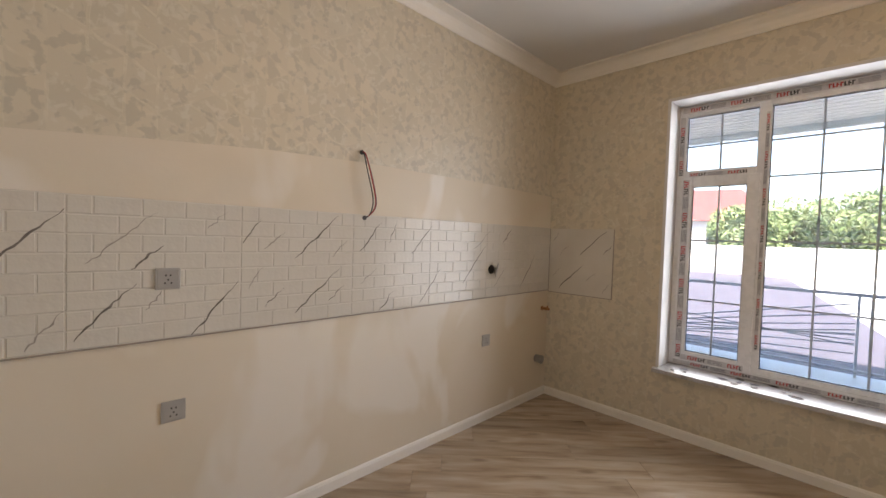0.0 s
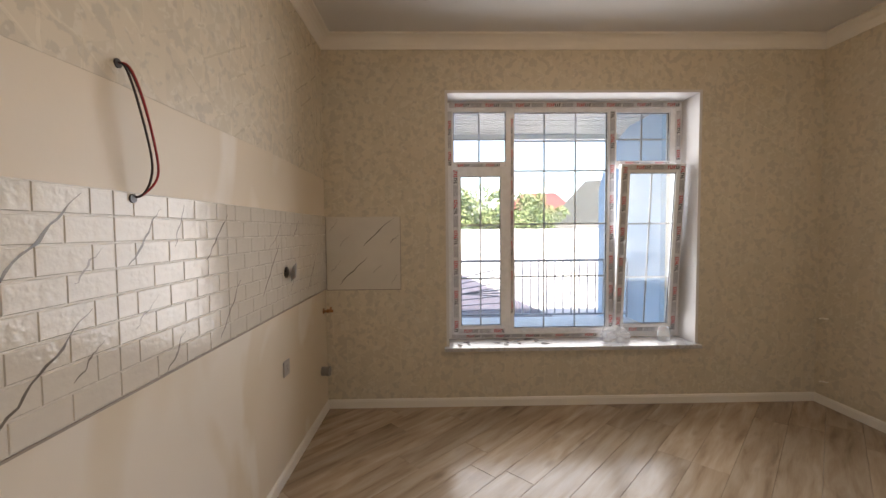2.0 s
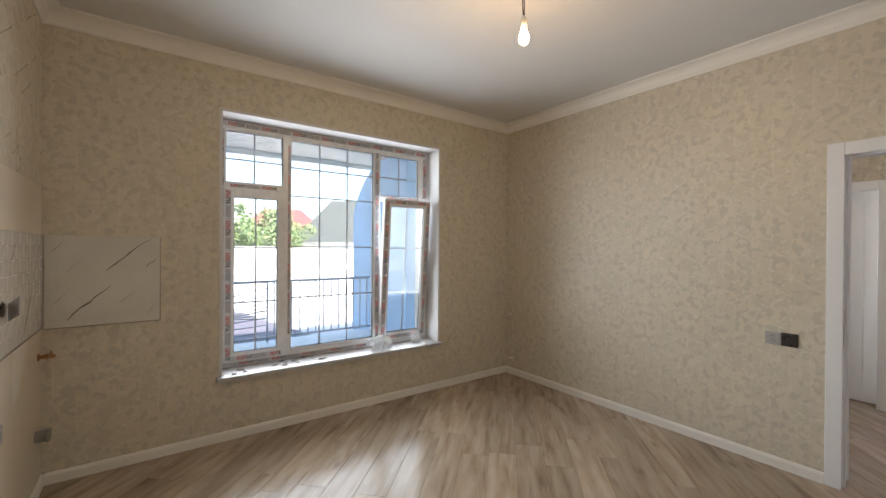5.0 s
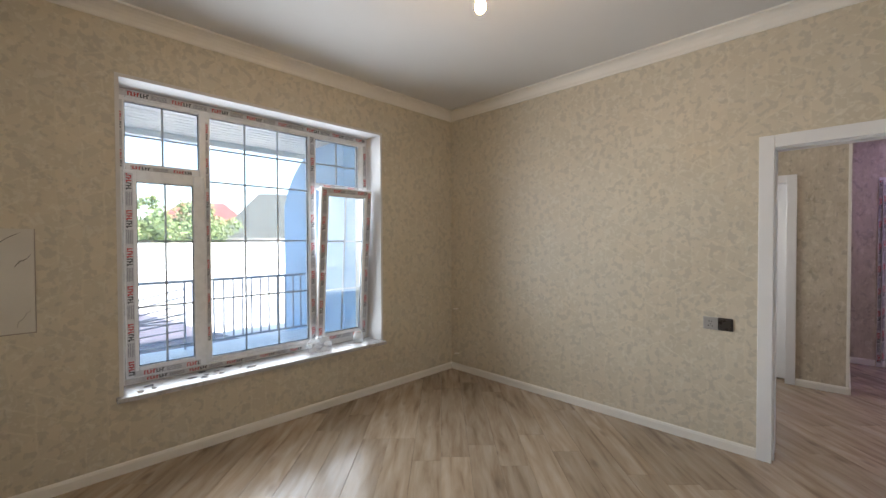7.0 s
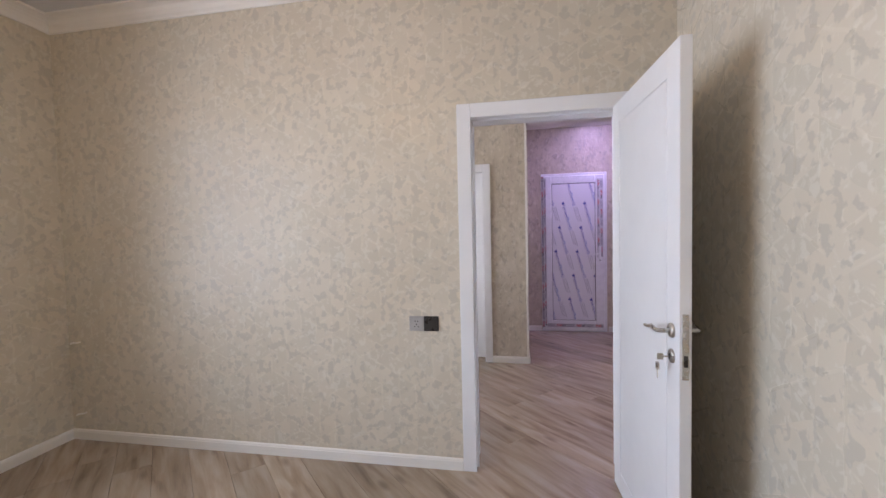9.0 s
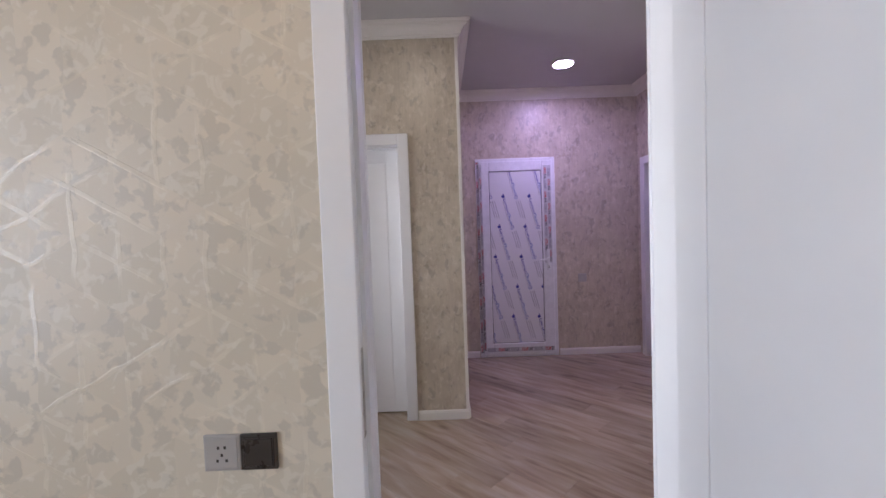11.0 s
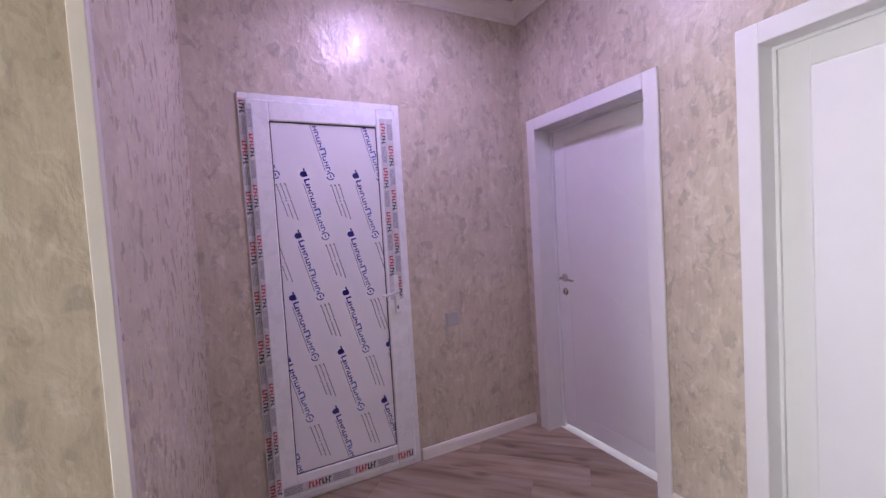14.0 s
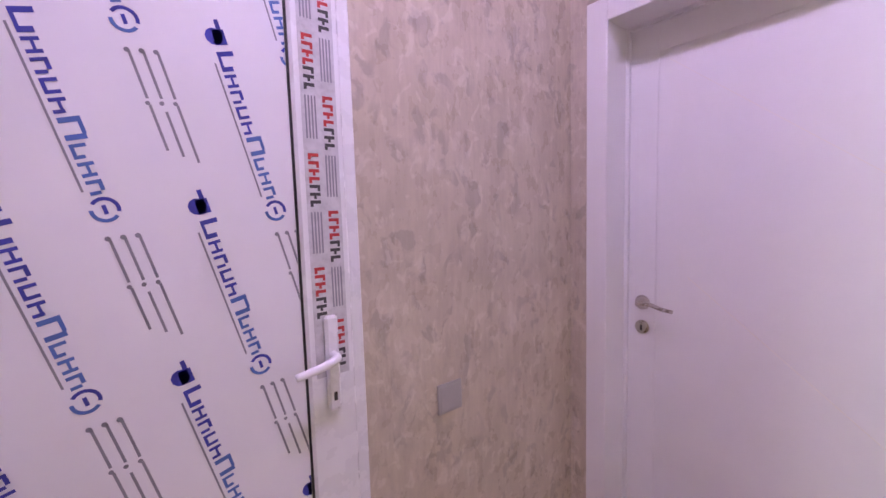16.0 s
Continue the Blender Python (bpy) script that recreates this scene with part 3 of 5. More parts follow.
def interior_door(name, m, w, thick, recess, hinge, angle, label, keyed=False, two_sided=False, style="panel", DH=DH, gap=0.011):
    """Door with jambs, architrave and leaf. Local x runs along the wall, -y towards the viewer, wall face at y = 0."""
    d = thing(name, m, label, "door", "interior doors", "structure")
    for side, yy in ((-1, 0.0), (1, thick)):
        if side == 1 and not two_sided:
            continue
        y0, y1 = (yy - 0.014, yy) if side < 0 else (yy, yy + 0.014)
        part("architrave", box(B(), -TR, y0, 0, 0.004, y1, DH + TR, 0.003), M_DOOR, d)
        part("architrave", box(B(), w - 0.004, y0, 0, w + TR, y1, DH + TR, 0.003), M_DOOR, d)
        part("architrave", box(B(), 0.004, y0, DH - 0.004, w - 0.004, y1, DH + TR, 0.003), M_DOOR, d)
    part("jamb", box(B(), -0.03, 0.0, 0, 0, thick, DH + 0.03), M_DOOR, d)
    part("jamb", box(B(), w, 0.0, 0, w + 0.03, thick, DH + 0.03), M_DOOR, d)
    part("jamb", box(B(), 0, 0.0, DH, w, thick, DH + 0.03), M_DOOR, d)
    # stop strips that the leaf closes against
    s0, s1 = (recess - 0.018, recess - 0.002) if angle == 0 else (recess + 0.042, recess + 0.058)
    part("door_stop", box(B(), 0, s0, 0, 0.012, s1, DH - 0.012), M_DOOR, d)
    part("door_stop", box(B(), w - 0.012, s0, 0, w, s1, DH - 0.012), M_DOOR, d)
    part("door_stop", box(B(), 0, s0, DH - 0.012, w, s1, DH), M_DOOR, d)
    lw, lh, t = w - 0.006, DH - gap - 0.001, 0.04
    leaf = part("leaf", box(B(), 0.0, 0.0038, 0.0, lw, t - 0.0038, lh), M_DOOR, d)
    flip = -1 if hinge else 1
    leaf.matrix_basis = pose(w - 0.003 if hinge else 0.003, recess, gap) @ Matrix.Rotation(radians(angle * flip * -1), 4, "Z") @ Matrix.Diagonal((flip, 1, 1, 1))
    st = 0.105
    for y0, y1 in ((0.0, 0.004), (t - 0.004, t)):
        part("stile", box(B(), 0, y0, 0, st, y1, lh, 0.0012), M_DOOR, leaf)
        part("stile", box(B(), lw - st, y0, 0, lw, y1, lh, 0.0012), M_DOOR, leaf)
        part("rail", box(B(), st, y0, lh - st, lw - st, y1, lh, 0.0012), M_DOOR, leaf)
        part("rail", box(B(), st, y0, 0, lw - st, y1, st, 0.0012), M_DOOR, leaf)
        part("panel", box(B(), st + 0.006, y0 + (0.001 if y0 == 0 else 0), st + 0.006, lw - st - 0.006, y1 - (0.001 if y0 else 0), lh - st - 0.006, 0.002), M_DOOR, leaf)
    handle(leaf, lw - 0.06, 1.02, -1, -1, keyed and not angle)
    if angle:
        handle(leaf, lw - 0.06, 1.02, -1, 1, keyed, t)
        lk = part("lock_plate", box(B(), lw - 0.0005, 0.009, 0.86, lw + 0.002, t - 0.009, 1.09, 0.0008), M_STEEL, leaf, "steel lock face plate")
        part("latch", box(B(), lw, 0.014, 1.005, lw + 0.009, 0.026, 1.03, 0.003), M_STEEL, lk)
        part("bolt_slot", box(B(), lw, 0.013, 0.905, lw + 0.0025, 0.027, 0.945), M_DARK, lk)
    for hz in (0.25, 1.05, 1.78) if angle else ():
        hg = part("hinge", box(B(), -0.002, 0.004, hz, 0.0, t - 0.006, hz + 0.1), M_STEEL, leaf, "steel butt hinge")
        part("knuckle", cyl(B(), (-0.002, -0.004, hz), (-0.002, -0.004, hz + 0.1), 0.006, None, 10), M_STEEL, hg, "", True)
    if style == "grooves":
        for gx, gz, ln, an in ((lw - 0.14, 1.87, 0.80, -140), (lw - 0.21, 1.13, 0.62, -140)):
            g = part("groove", box(B(), 0, -0.0004, -0.0012, ln, 0.0012, 0.0012), M_WHITE, leaf)
            g.matrix_basis = pose(gx, 0, gz) @ Matrix.Rotation(radians(-an), 4, "Y")
    return d


interior_door("door_1", pose(AX1, RY0, 0, 0, 0, 180), AX1 - AX0, 0.18, 0.0, 1, 92.5, "open white panelled door with nickel handle and keys", True, True, "panel", 2.045)
interior_door("door_2", pose(1.403, HYB, 0, 0, 0, 180), 0.822, 0.2, 0.13, 1, 0, "closed white panelled door with nickel handle and key", True)
interior_door("door_3", pose(HX0, -5.176, 0, 0, 0, 90), 0.811, 0.2, 0.14, 1, 0, "closed white door with shallow diagonal grooves", False, False, "grooves", DH, 0.020)
interior_door("door_4", pose(HX0, -3.885, 0, 0, 0, 90), 0.805, 0.2, 0.11, 0, 0, "closed white panelled door catching the daylight")
# strike plate on the near jamb
tagged(part("strike_plate", box(B(), AX1 - 0.0015, RY0 - 0.036, 0.88, AX1 + 0.001, RY0 - 0.010, 1.10), M_STEEL, bpy.data.objects["door_1"], "steel strike plate"), "")
bpy.data.objects["strike_plate"].matrix_parent_inverse = bpy.data.objects["door_1"].matrix_basis.inverted()


# ---- window ----
def bars(parent, name, y0, y1, z0, z1, x0, x1, material, wid, bevel=0.004):
    """A rectangular frame: four separate members round y0..y1, z0..z1, wid wide, inside the rectangle."""
    part(name, box(B(), x0, y0, z0, x1, y0 + wid, z1, bevel), material, parent)
    part(name, box(B(), x0, y1 - wid, z0, x1, y1, z1, bevel), material, parent)
    part(name, box(B(), x0, y0 + wid, z1 - wid, x1, y1 - wid, z1, bevel), material, parent)
    part(name, box(B(), x0, y0 + wid, z0, x1, y1 - wid, z0 + wid, bevel), material, parent)


def label_run(parent, a, b, face, wid, seed, up=True):
    """Protective film with printed marks along a member, from a to b; face(u, v, d) gives the place along, across and off the member."""
    rnd = random.Random(seed)
    def slab(name, u0, u1, v0, v1, d0, d1, mat):
        p, q = face(u0, v0, d0), face(u1, v1, d1)
        part(name, box(B(), *[min(i, j) for i, j in zip(p, q)], *[max(i, j) for i, j in zip(p, q)]), mat, parent)
    slab("film_strip", a, b, -wid / 2, wid / 2, 0.0, 0.0006, M_FILM)
    cols = 2 if wid > 0.055 else 1
    cw = wid / cols
    pitch, word = 0.255, 0.128
    for c in range(cols):
        vc = -wid / 2 + cw * (c + 0.5)
        hw = cw * (0.30 if cols == 2 else 0.34)
        u = a + 0.012 + (pitch / 2) * c - rnd.uniform(0, 0.05) * (cols == 1)
        while u < b - 0.02:
            step = word / 7.4
            for nm, mat, j0, j1 in (("red_mark", M_RED, 0, 4), ("black_mark", M_BLACKINK, 4, 7)):
                bm = B()
                for j in range(j0, j1):
                    for c0, c1, r0, r1 in ((0.0, 0.42, -1.0, 1.0), (0.42, 0.82, *((0.45, 1.0), (-0.25, 0.25), (-1.0, -0.5))[(j * 2) % 3])):
                        u0, u1 = u + (6 - j + 0.82 - c1) * step, u + (6 - j + 0.82 - c0) * step
                        if u0 < a or u1 > b:
                            continue
                        p, q = face(u0, vc + hw * r0, 0.0006), face(u1, vc + hw * r1, 0.001)
                        box(bm, *[min(i, e) for i, e in zip(p, q)], *[max(i, e) for i, e in zip(p, q)])
                if len(bm.faces):
                    part(nm, bm, mat, parent)
            for k in range(4):
                g0, g1 = u + word + 0.022, u + pitch - 0.012
                if g0 > a and g1 < b:
                    vv = vc + hw * (-0.9 + 0.6 * k)
                    slab("fine_print", g0, g1, vv - hw * 0.15, vv + hw * 0.15, 0.0006, 0.0009, M_GREYINK)
            u += pitch


win = thing("window_1", pose(0, 0, 0), "white plastic three-part window with protective film and grilles", "window", "", "structure")
F0, F1 = WX, WX + 0.065
G = WX + 0.03
bars(win, "window_frame", WY0, WY1, WZ0, WZ1, F0, F1, M_PVC, 0.055)
ML, MR = (0.517, 0.588), (-0.347, -0.275)
part("mullion", box(B(), F0, ML[0], WZ0 + 0.055, F1, ML[1], WZ1 - 0.055, 0.004), M_PVC, win)
part("mullion", box(B(), F0, MR[0], WZ0 + 0.055, F1, MR[1], WZ1 - 0.055, 0.004), M_PVC, win)
TZ = (1.925, 1.985)
part("transom", box(B(), F0, ML[1], TZ[0], F1, WY1 - 0.055, TZ[1], 0.004), M_PVC, win)
part("transom", box(B(), F0, WY0 + 0.055, TZ[0], F1, MR[0], TZ[1], 0.004), M_PVC, win)


def pane(parent, y0, y1, z0, z1, vs, hs, x=G):
    """Glass with its black gasket and the bars between the panes."""
    g = part("pane", box(B(), x, y0 - 0.004, z0 - 0.004, x + 0.02, y1 + 0.004, z1 + 0.004), M_GLASS, parent)
    g.visible_shadow = False
    bars(parent, "gasket", y0 - 0.001, y1 + 0.001, z0 - 0.001, z1 + 0.001, x - 0.004, x - 0.0005, M_GASKET, 0.006, 0)
    for v in vs:
        part("muntin", box(B(), x + 0.006, v - 0.006, z0, x + 0.014, v + 0.006, z1), M_MUNTIN, parent)
    for h in hs:
        part("muntin", box(B(), x + 0.007, y0, h - 0.006, x + 0.0135, y1, h + 0.006), M_MUNTIN, parent)


pane(win, ML[1], WY1 - 0.055, TZ[1], WZ1 - 0.08, [0.81], [2.175])
pane(win, WY0 + 0.055 + 0.045, MR[0], TZ[1], WZ1 - 0.09, [-0.575], [2.17])
part("glazing_bead", box(B(), F0 + 0.005, WY0 + 0.055, TZ[1], F1, WY0 + 0.1, WZ1 - 0.055, 0.003), M_PVC, win)
part("glazing_bead", box(B(), F0 + 0.005, WY0 + 0.1, WZ1 - 0.09, F1, MR[0], WZ1 - 0.055, 0.003), M_PVC, win)
part("glazing_bead", box(B(), F0 + 0.005, ML[1], WZ1 - 0.08, F1, WY1 - 0.055, WZ1 - 0.055, 0.003), M_PVC, win)
pane(win, MR[1], ML[0], WZ0 + 0.085, WZ1 - 0.085, [0.255, -0.012], [2.16, 1.91, 1.46, 1.01])
part("glazing_bead", box(B(), F0 + 0.005, MR[1], WZ0 + 0.055, F1, ML[0], WZ0 + 0.085, 0.003), M_PVC, win)
part("glazing_bead", box(B(), F0 + 0.005, MR[1], WZ1 - 0.085, F1, ML[0], WZ1 - 0.055, 0.003), M_PVC, win)


def sash(name, y0, y1, z0, z1, tilt, seed, handle_y):
    """An inward-opening casement; built about its lower edge so that it can be tilted."""
    s = thing(name, pose(WX - 0.012, 0, z0, 0, -tilt, 0), "white casement with red-printed film" + (", tilted open" if tilt else ", shut"), "window sash", "", "structure")
    h, wid = z1 - z0, 0.075
    bars(s, "sash_frame", y0, y1, 0, h, -0.002, 0.05, M_PVC, wid, 0.004)
    pane(s, y0 + wid, y1 - wid, wid, h - wid, [(y0 + y1) / 2], [1.455 - z0, 1.0 - z0], 0.02)
    def vert(yc):
        return lambda u, v, d: (-0.0025 - d, yc + v, u)
    def hori(zc):
        return lambda u, v, d: (-0.0025 - d, u, zc + v)
    return s, h, wid, vert, hori


s, h, wid, vert, hori = sash("window_sash", 0.560, 1.045, 0.525, 1.935, 0.0, 3, None)
label_run(s, 0.02, h - 0.02, vert(1.045 - 0.032), 0.045, 5)
label_run(s, 0.60, 1.0, hori(0.03), 0.04, 6)
s, h, wid, vert, hori = sash("window_sash", -0.868, -0.335, 0.525, 1.945, 4.6, 4, None)
label_run(s, 0.02, h - 0.02, vert(-0.335 - 0.032), 0.045, 7)
label_run(s, 0.02, h - 0.02, vert(-0.868 + 0.03), 0.045, 8)
label_run(s, -0.82, -0.38, hori(h - 0.03), 0.04, 9)
label_run(s, -0.82, -0.38, hori(0.03), 0.04, 10)
part("window_handle", tube(B(), [(-0.004, -0.372, 0.66), (-0.04, -0.372, 0.66), (-0.045, -0.372, 0.68), (-0.045, -0.372, 0.80)], 0.009, 8), M_PVC, s, "", True)
wv = lambda yc: (lambda u, v, d: (F0 - d, yc + v, u))
wh = lambda zc: (lambda u, v, d: (F0 - d, u, zc + v))
label_run(win, WY0 + 0.02, WY1 - 0.02, wh(WZ1 - 0.027), 0.04, 11)
label_run(win, -0.2, 1.05, wh(WZ0 + 0.022), 0.03, 12)
label_run(win, 1.95, 2.4, wv(WY1 - 0.025), 0.036, 13)
label_run(win, 0.55, 2.4, wv(-0.311), 0.045, 14)
label_run(win, 1.99, 2.4, wv(WY0 + 0.03), 0.04, 15)
label_run(win, 0.64, 1.0, wh(1.955), 0.03, 16)
label_run(win, -0.8, -0.38, wh(1.965), 0.03, 18)
label_run(win, 0.7, 2.35, wv(ML[0] + 0.02), 0.022, 17)

# assumed window, never in view, that frames the added fill lamp
assumed_window = thing("assumed_window_2", pose(HX1 + 0.1, 0, 0), "assumed plain white plastic window, unseen, at the hall's end", "window", "", "structure")
bars(assumed_window, "window_frame", -3.55, -2.45, 0.85, 2.25, 0.0, 0.06, M_PVC, 0.06)
pane(assumed_window, -3.49, -2.51, 0.91, 2.19, [], [], 0.02)

# reveal linings and sill
bm = B()
box(bm, RX1 - 0.004, WY0 - 0.02, WZ0, WX + 0.08, WY0 + 0.002, WZ1 + 0.002)
box(bm, RX1 - 0.004, WY1 - 0.002, WZ0, WX + 0.08, WY1 + 0.02, WZ1 + 0.002)
box(bm, RX1 - 0.004, WY0 - 0.02, WZ1 - 0.002, WX + 0.08, WY1 + 0.02, WZ1 + 0.02)
setting("window_reveal", bm, M_REVEAL, "white plastered window reveal", "reveal")
sill = setting("window_sill", box(B(), RX1 - 0.05, WY0 - 0.03, WZ0 - 0.03, WX + 0.02, WY1 + 0.035, WZ0, 0.005, 2), M_SILL, "pale marbled window sill, dusty and smeared", "window sill")


def crumpled(bm, c, r, seed, flat=0.6):
    res = bmesh.ops.create_icosphere(bm, subdivisions=4, radius=1.0)
    off = Vector((seed * 3.1, seed * 1.7, 0))
    for v in res["verts"]:
        d = v.co.normalized()
        k = 0.75 + 0.5 * noise.noise(d * 2.3 + off) + 0.28 * abs(noise.noise(d * 6.0 + off)) + 0.15 * noise.noise(d * 13 + off)
        v.co = Vector(c) + Vector((d.x * r[0], d.y * r[1], max(d.z, -0.45) * r[2])) * k
    return bm


tagged(part("plastic_bag", crumpled(B(), (3.44, -0.30, WZ0 + 0.038), (0.06, 0.13, 0.10), 2), M_BAG), "crumpled clear plastic bag lying on the sill", "plastic bag")
jar = tagged(part("glass_jar", lathe(B(), [(0.0, 0.0), (0.042, 0.0), (0.048, 0.012), (0.048, 0.075), (0.036, 0.092), (0.036, 0.11), (0.031, 0.11), (0.031, 0.09), (0.043, 0.072), (0.043, 0.012), (0.0, 0.006)]), M_JAR, None, "", True), "small clear glass jar on the window sill", "jar")
jar.location = (3.45, -0.70, WZ0)
rnd = random.Random(8)
for i in range(16):
    yy, xx = rnd.uniform(0.25, 1.0), rnd.uniform(3.36, 3.54)
    o = tagged(part("debris", crumpled(B(), (0, 0, 0.004), (rnd.uniform(0.006, 0.02), rnd.uniform(0.012, 0.035), 0.006), i), rnd.choice([M_BLACKINK, M_GREYINK, M_FILM])), "scrap of torn film on the sill", "debris", "scraps on the sill")
    o.location = (xx, yy, WZ0)

# ---- tiled backsplash ----
TB0, TB1 = 0.965, 1.530
splash = thing("backsplash", pose(0, 0, 0), "white glazed brick-embossed tiles with dark marble veins", "backsplash", "", "structure")
part("tile_bed", box(B(), RX0, RY1 - 0.006, TB0, RX1 - 0.001, RY1 - 0.0005, TB1), M_GROUT, splash)
part("edge_profile", box(B(), RX0, RY1 - 0.011, TB0 - 0.006, RX1 - 0.008, RY1, TB0), M_EDGE, splash)
part("tile_slab", box(B(), RX1 - 0.007, 1.462, TB0 - 0.012, RX1 - 0.0005, RY1 - 0.012, TB1 - 0.006, 0.0015), M_TILE, splash)
part("edge_profile", box(B(), RX1 - 0.008, 1.458, TB0 - 0.014, RX1, 1.462, TB1 - 0.006), M_EDGE, splash)
part("edge_profile", box(B(), RX1 - 0.008, 1.458, TB0 - 0.018, RX1, RY1 - 0.012, TB0 - 0.012), M_EDGE, splash)
part("edge_profile", box(B(), RX1 - 0.011, RY1 - 0.012, TB0 - 0.014, RX1 - 0.001, RY1 - 0.009, TB1 - 0.006), M_EDGE, splash)
RH, BW = (TB1 - TB0) / 8, 0.1465
brick_mesh = {}


def brick(x0, x1, z0, z1):
    w = round(x1 - x0, 3)
    if w not in brick_mesh:
        g = 0.0022
        bm = B()
        box(bm, g, -0.0082, g, w - g, -0.0055, RH - g)
        top = [e for e in bm.edges if all(v.co.y < -0.008 for v in e.verts)]
        bmesh.ops.bevel(bm, geom=top, offset=0.002, segments=1, affect="EDGES")
        brick_mesh[w] = mesh_of("brick", bm, M_TILE)
    o = new("brick", brick_mesh[w])
    o.parent = splash
    o.location = (x0, RY1, z0)


for r in range(8):
    x = 0.1 - 0.586 * 2 + (BW / 2 if r % 2 else 0.0) - BW
    while x < RX1 - 0.012:
        a, b = max(x, RX0 + 0.002), min(x + BW, RX1 - 0.013)
        # embossed joints stop at the slab joints
        if b - a > 0.02:
            cuts = [a] + [j for j in [0.1 + 0.586 * q for q in range(-1, 6)] if a + 0.01 < j < b - 0.01] + [b]
            for p, q in zip(cuts, cuts[1:]):
                brick(p, q, TB0 + r * RH, TB0 + (r + 1) * RH)
        x += BW


def vein(bm, u0, v0, u1, v1, wid, seed, at):
    """A crooked tapering vein from one place to another, thin as print."""
    rnd = random.Random(seed)
    n = 14
    d = Vector((u1 - u0, v1 - v0))
    nrm = Vector((-d.y, d.x)).normalized()
    prev = None
    wob = 0.0
    for i in range(n + 1):
        t = i / n
        wob = wob * 0.7 + rnd.uniform(-0.006, 0.006)
        p = Vector((u0, v0)) + d * t + nrm * wob
        k = wid * (0.25 + 0.75 * math.sin(math.pi * min(1, t * 1.1 + 0.03)) ** 0.7) * rnd.uniform(0.55, 1.25)
        a, b = bm.verts.new(at(*(p + nrm * k / 2))), bm.verts.new(at(*(p - nrm * k / 2)))
        if prev:
            bm.faces.new((prev[0], a, b, prev[1]))
        prev = (a, b)


on_wall = lambda u, v: (u, RY1 - 0.0086, v)
DARK = [(-0.12, 1.24, 0.10, 1.47, 9), (0.12, 1.00, 0.30, 1.20, 10), (0.29, 1.25, 0.39, 1.35, 10), (0.49, 0.97, 0.68, 1.18, 10), (0.94, 1.29, 1.18, 1.51, 10), (0.95, 1.01, 1.19, 1.23, 10),
        (1.32, 1.32, 1.46, 1.49, 9), (1.46, 0.97, 1.56, 1.08, 10), (1.52, 1.37, 1.57, 1.51, 6), (1.70, 1.31, 1.87, 1.49, 9), (2.19, 1.09, 2.43, 1.36, 9), (2.64, 1.38, 2.75, 1.50, 8), (2.9, 1.02, 3.1, 1.28, 8), (1.78, 0.99, 1.96, 1.2, 8), (0.69, 1.36, 0.77, 1.48, 7), (0.80, 1.05, 0.89, 1.14, 6), (1.13, 1.06, 1.22, 1.14, 6)]
FAINT = [(0.79, 1.33, 0.89, 1.41, 8), (0.72, 1.15, 0.78, 1.25, 7), (1.15, 1.29, 1.23, 1.38, 8), (0.15, 1.28, 0.29, 1.40, 6), (0.33, 1.09, 0.40, 1.17, 7), (0.0, 0.98, 0.10, 1.12, 8), (0.21, 1.34, 0.37, 1.48, 5),
         (2.27, 1.32, 2.49, 1.48, 6), (1.33, 1.14, 1.43, 1.23, 6), (2.55, 1.05, 2.7, 1.2, 6), (-0.4, 1.0, -0.2, 1.22, 8), (0.55, 1.42, 0.62, 1.5, 5)]
for lst, mat, nm in ((DARK, M_VEIN, "marble_vein"), (FAINT, M_VEIN2, "pale_vein")):
    for i, (a, b, c, d, w) in enumerate(lst):
        bm = B()
        vein(bm, a, b, c, d, w * 0.00085, i, on_wall)
        part(nm, bm, mat, splash)
on_east = lambda u, v: (RX1 - 0.0076, RY1 - 0.012 - u, v)
bm = B()
for i, (a, b, c, d, w) in enumerate([(0.29, 0.335, 0.53, 0.545, 0.009), (0.10, 0.03, 0.32, 0.235, 0.009), (0.50, 0.35, 0.57, 0.42, 0.005)]):
    vein(bm, a, TB0 + b, c, TB0 + d, w, 90 + i, on_east)
part("marble_vein", bm, M_VEIN, splash)
bm = B()
for i, (a, b, c, d, w) in enumerate([(0.04, 0.13, 0.11, 0.22, 0.004), (0.1, 0.33, 0.2, 0.42, 0.004), (0.36, 0.12, 0.44, 0.19, 0.004), (0.5, 0.02, 0.56, 0.12, 0.005), (0.03, 0.45, 0.09, 0.54, 0.005)]):
    vein(bm, a, TB0 + b, c, TB0 + d, w, 120 + i, on_east)
part("pale_vein", bm, M_VEIN2, splash)


# ---- sockets, pipes, wires ----
def socket(m, label, holes=True, mat=None, face_mat=None, name="wall_socket", cat="socket", size=0.088):
    """A wall plate; local x across, z up, -y off the wall."""
    s = thing(name, m, label, cat)
    h = size / 2
    part("plate", box(B(), -h, -0.008, -h, h, 0, h, 0.003, 2), mat or M_SILVER, s)
    part("face", box(B(), -h + 0.007, -0.0095, -h + 0.007, h - 0.007, -0.0075, h - 0.007, 0.001), face_mat or mat or M_SILVER, s)
    if holes:
        for x, z in ((-0.008, 0.014), (0.008, 0.014), (0.0, -0.004), (-0.011, -0.018), (0.011, -0.018)):
            part("pin_hole", box(B(), x - 0.0028, -0.0102, z - 0.0035, x + 0.0028, -0.0094, z + 0.0035), M_DARK, s)
    return s


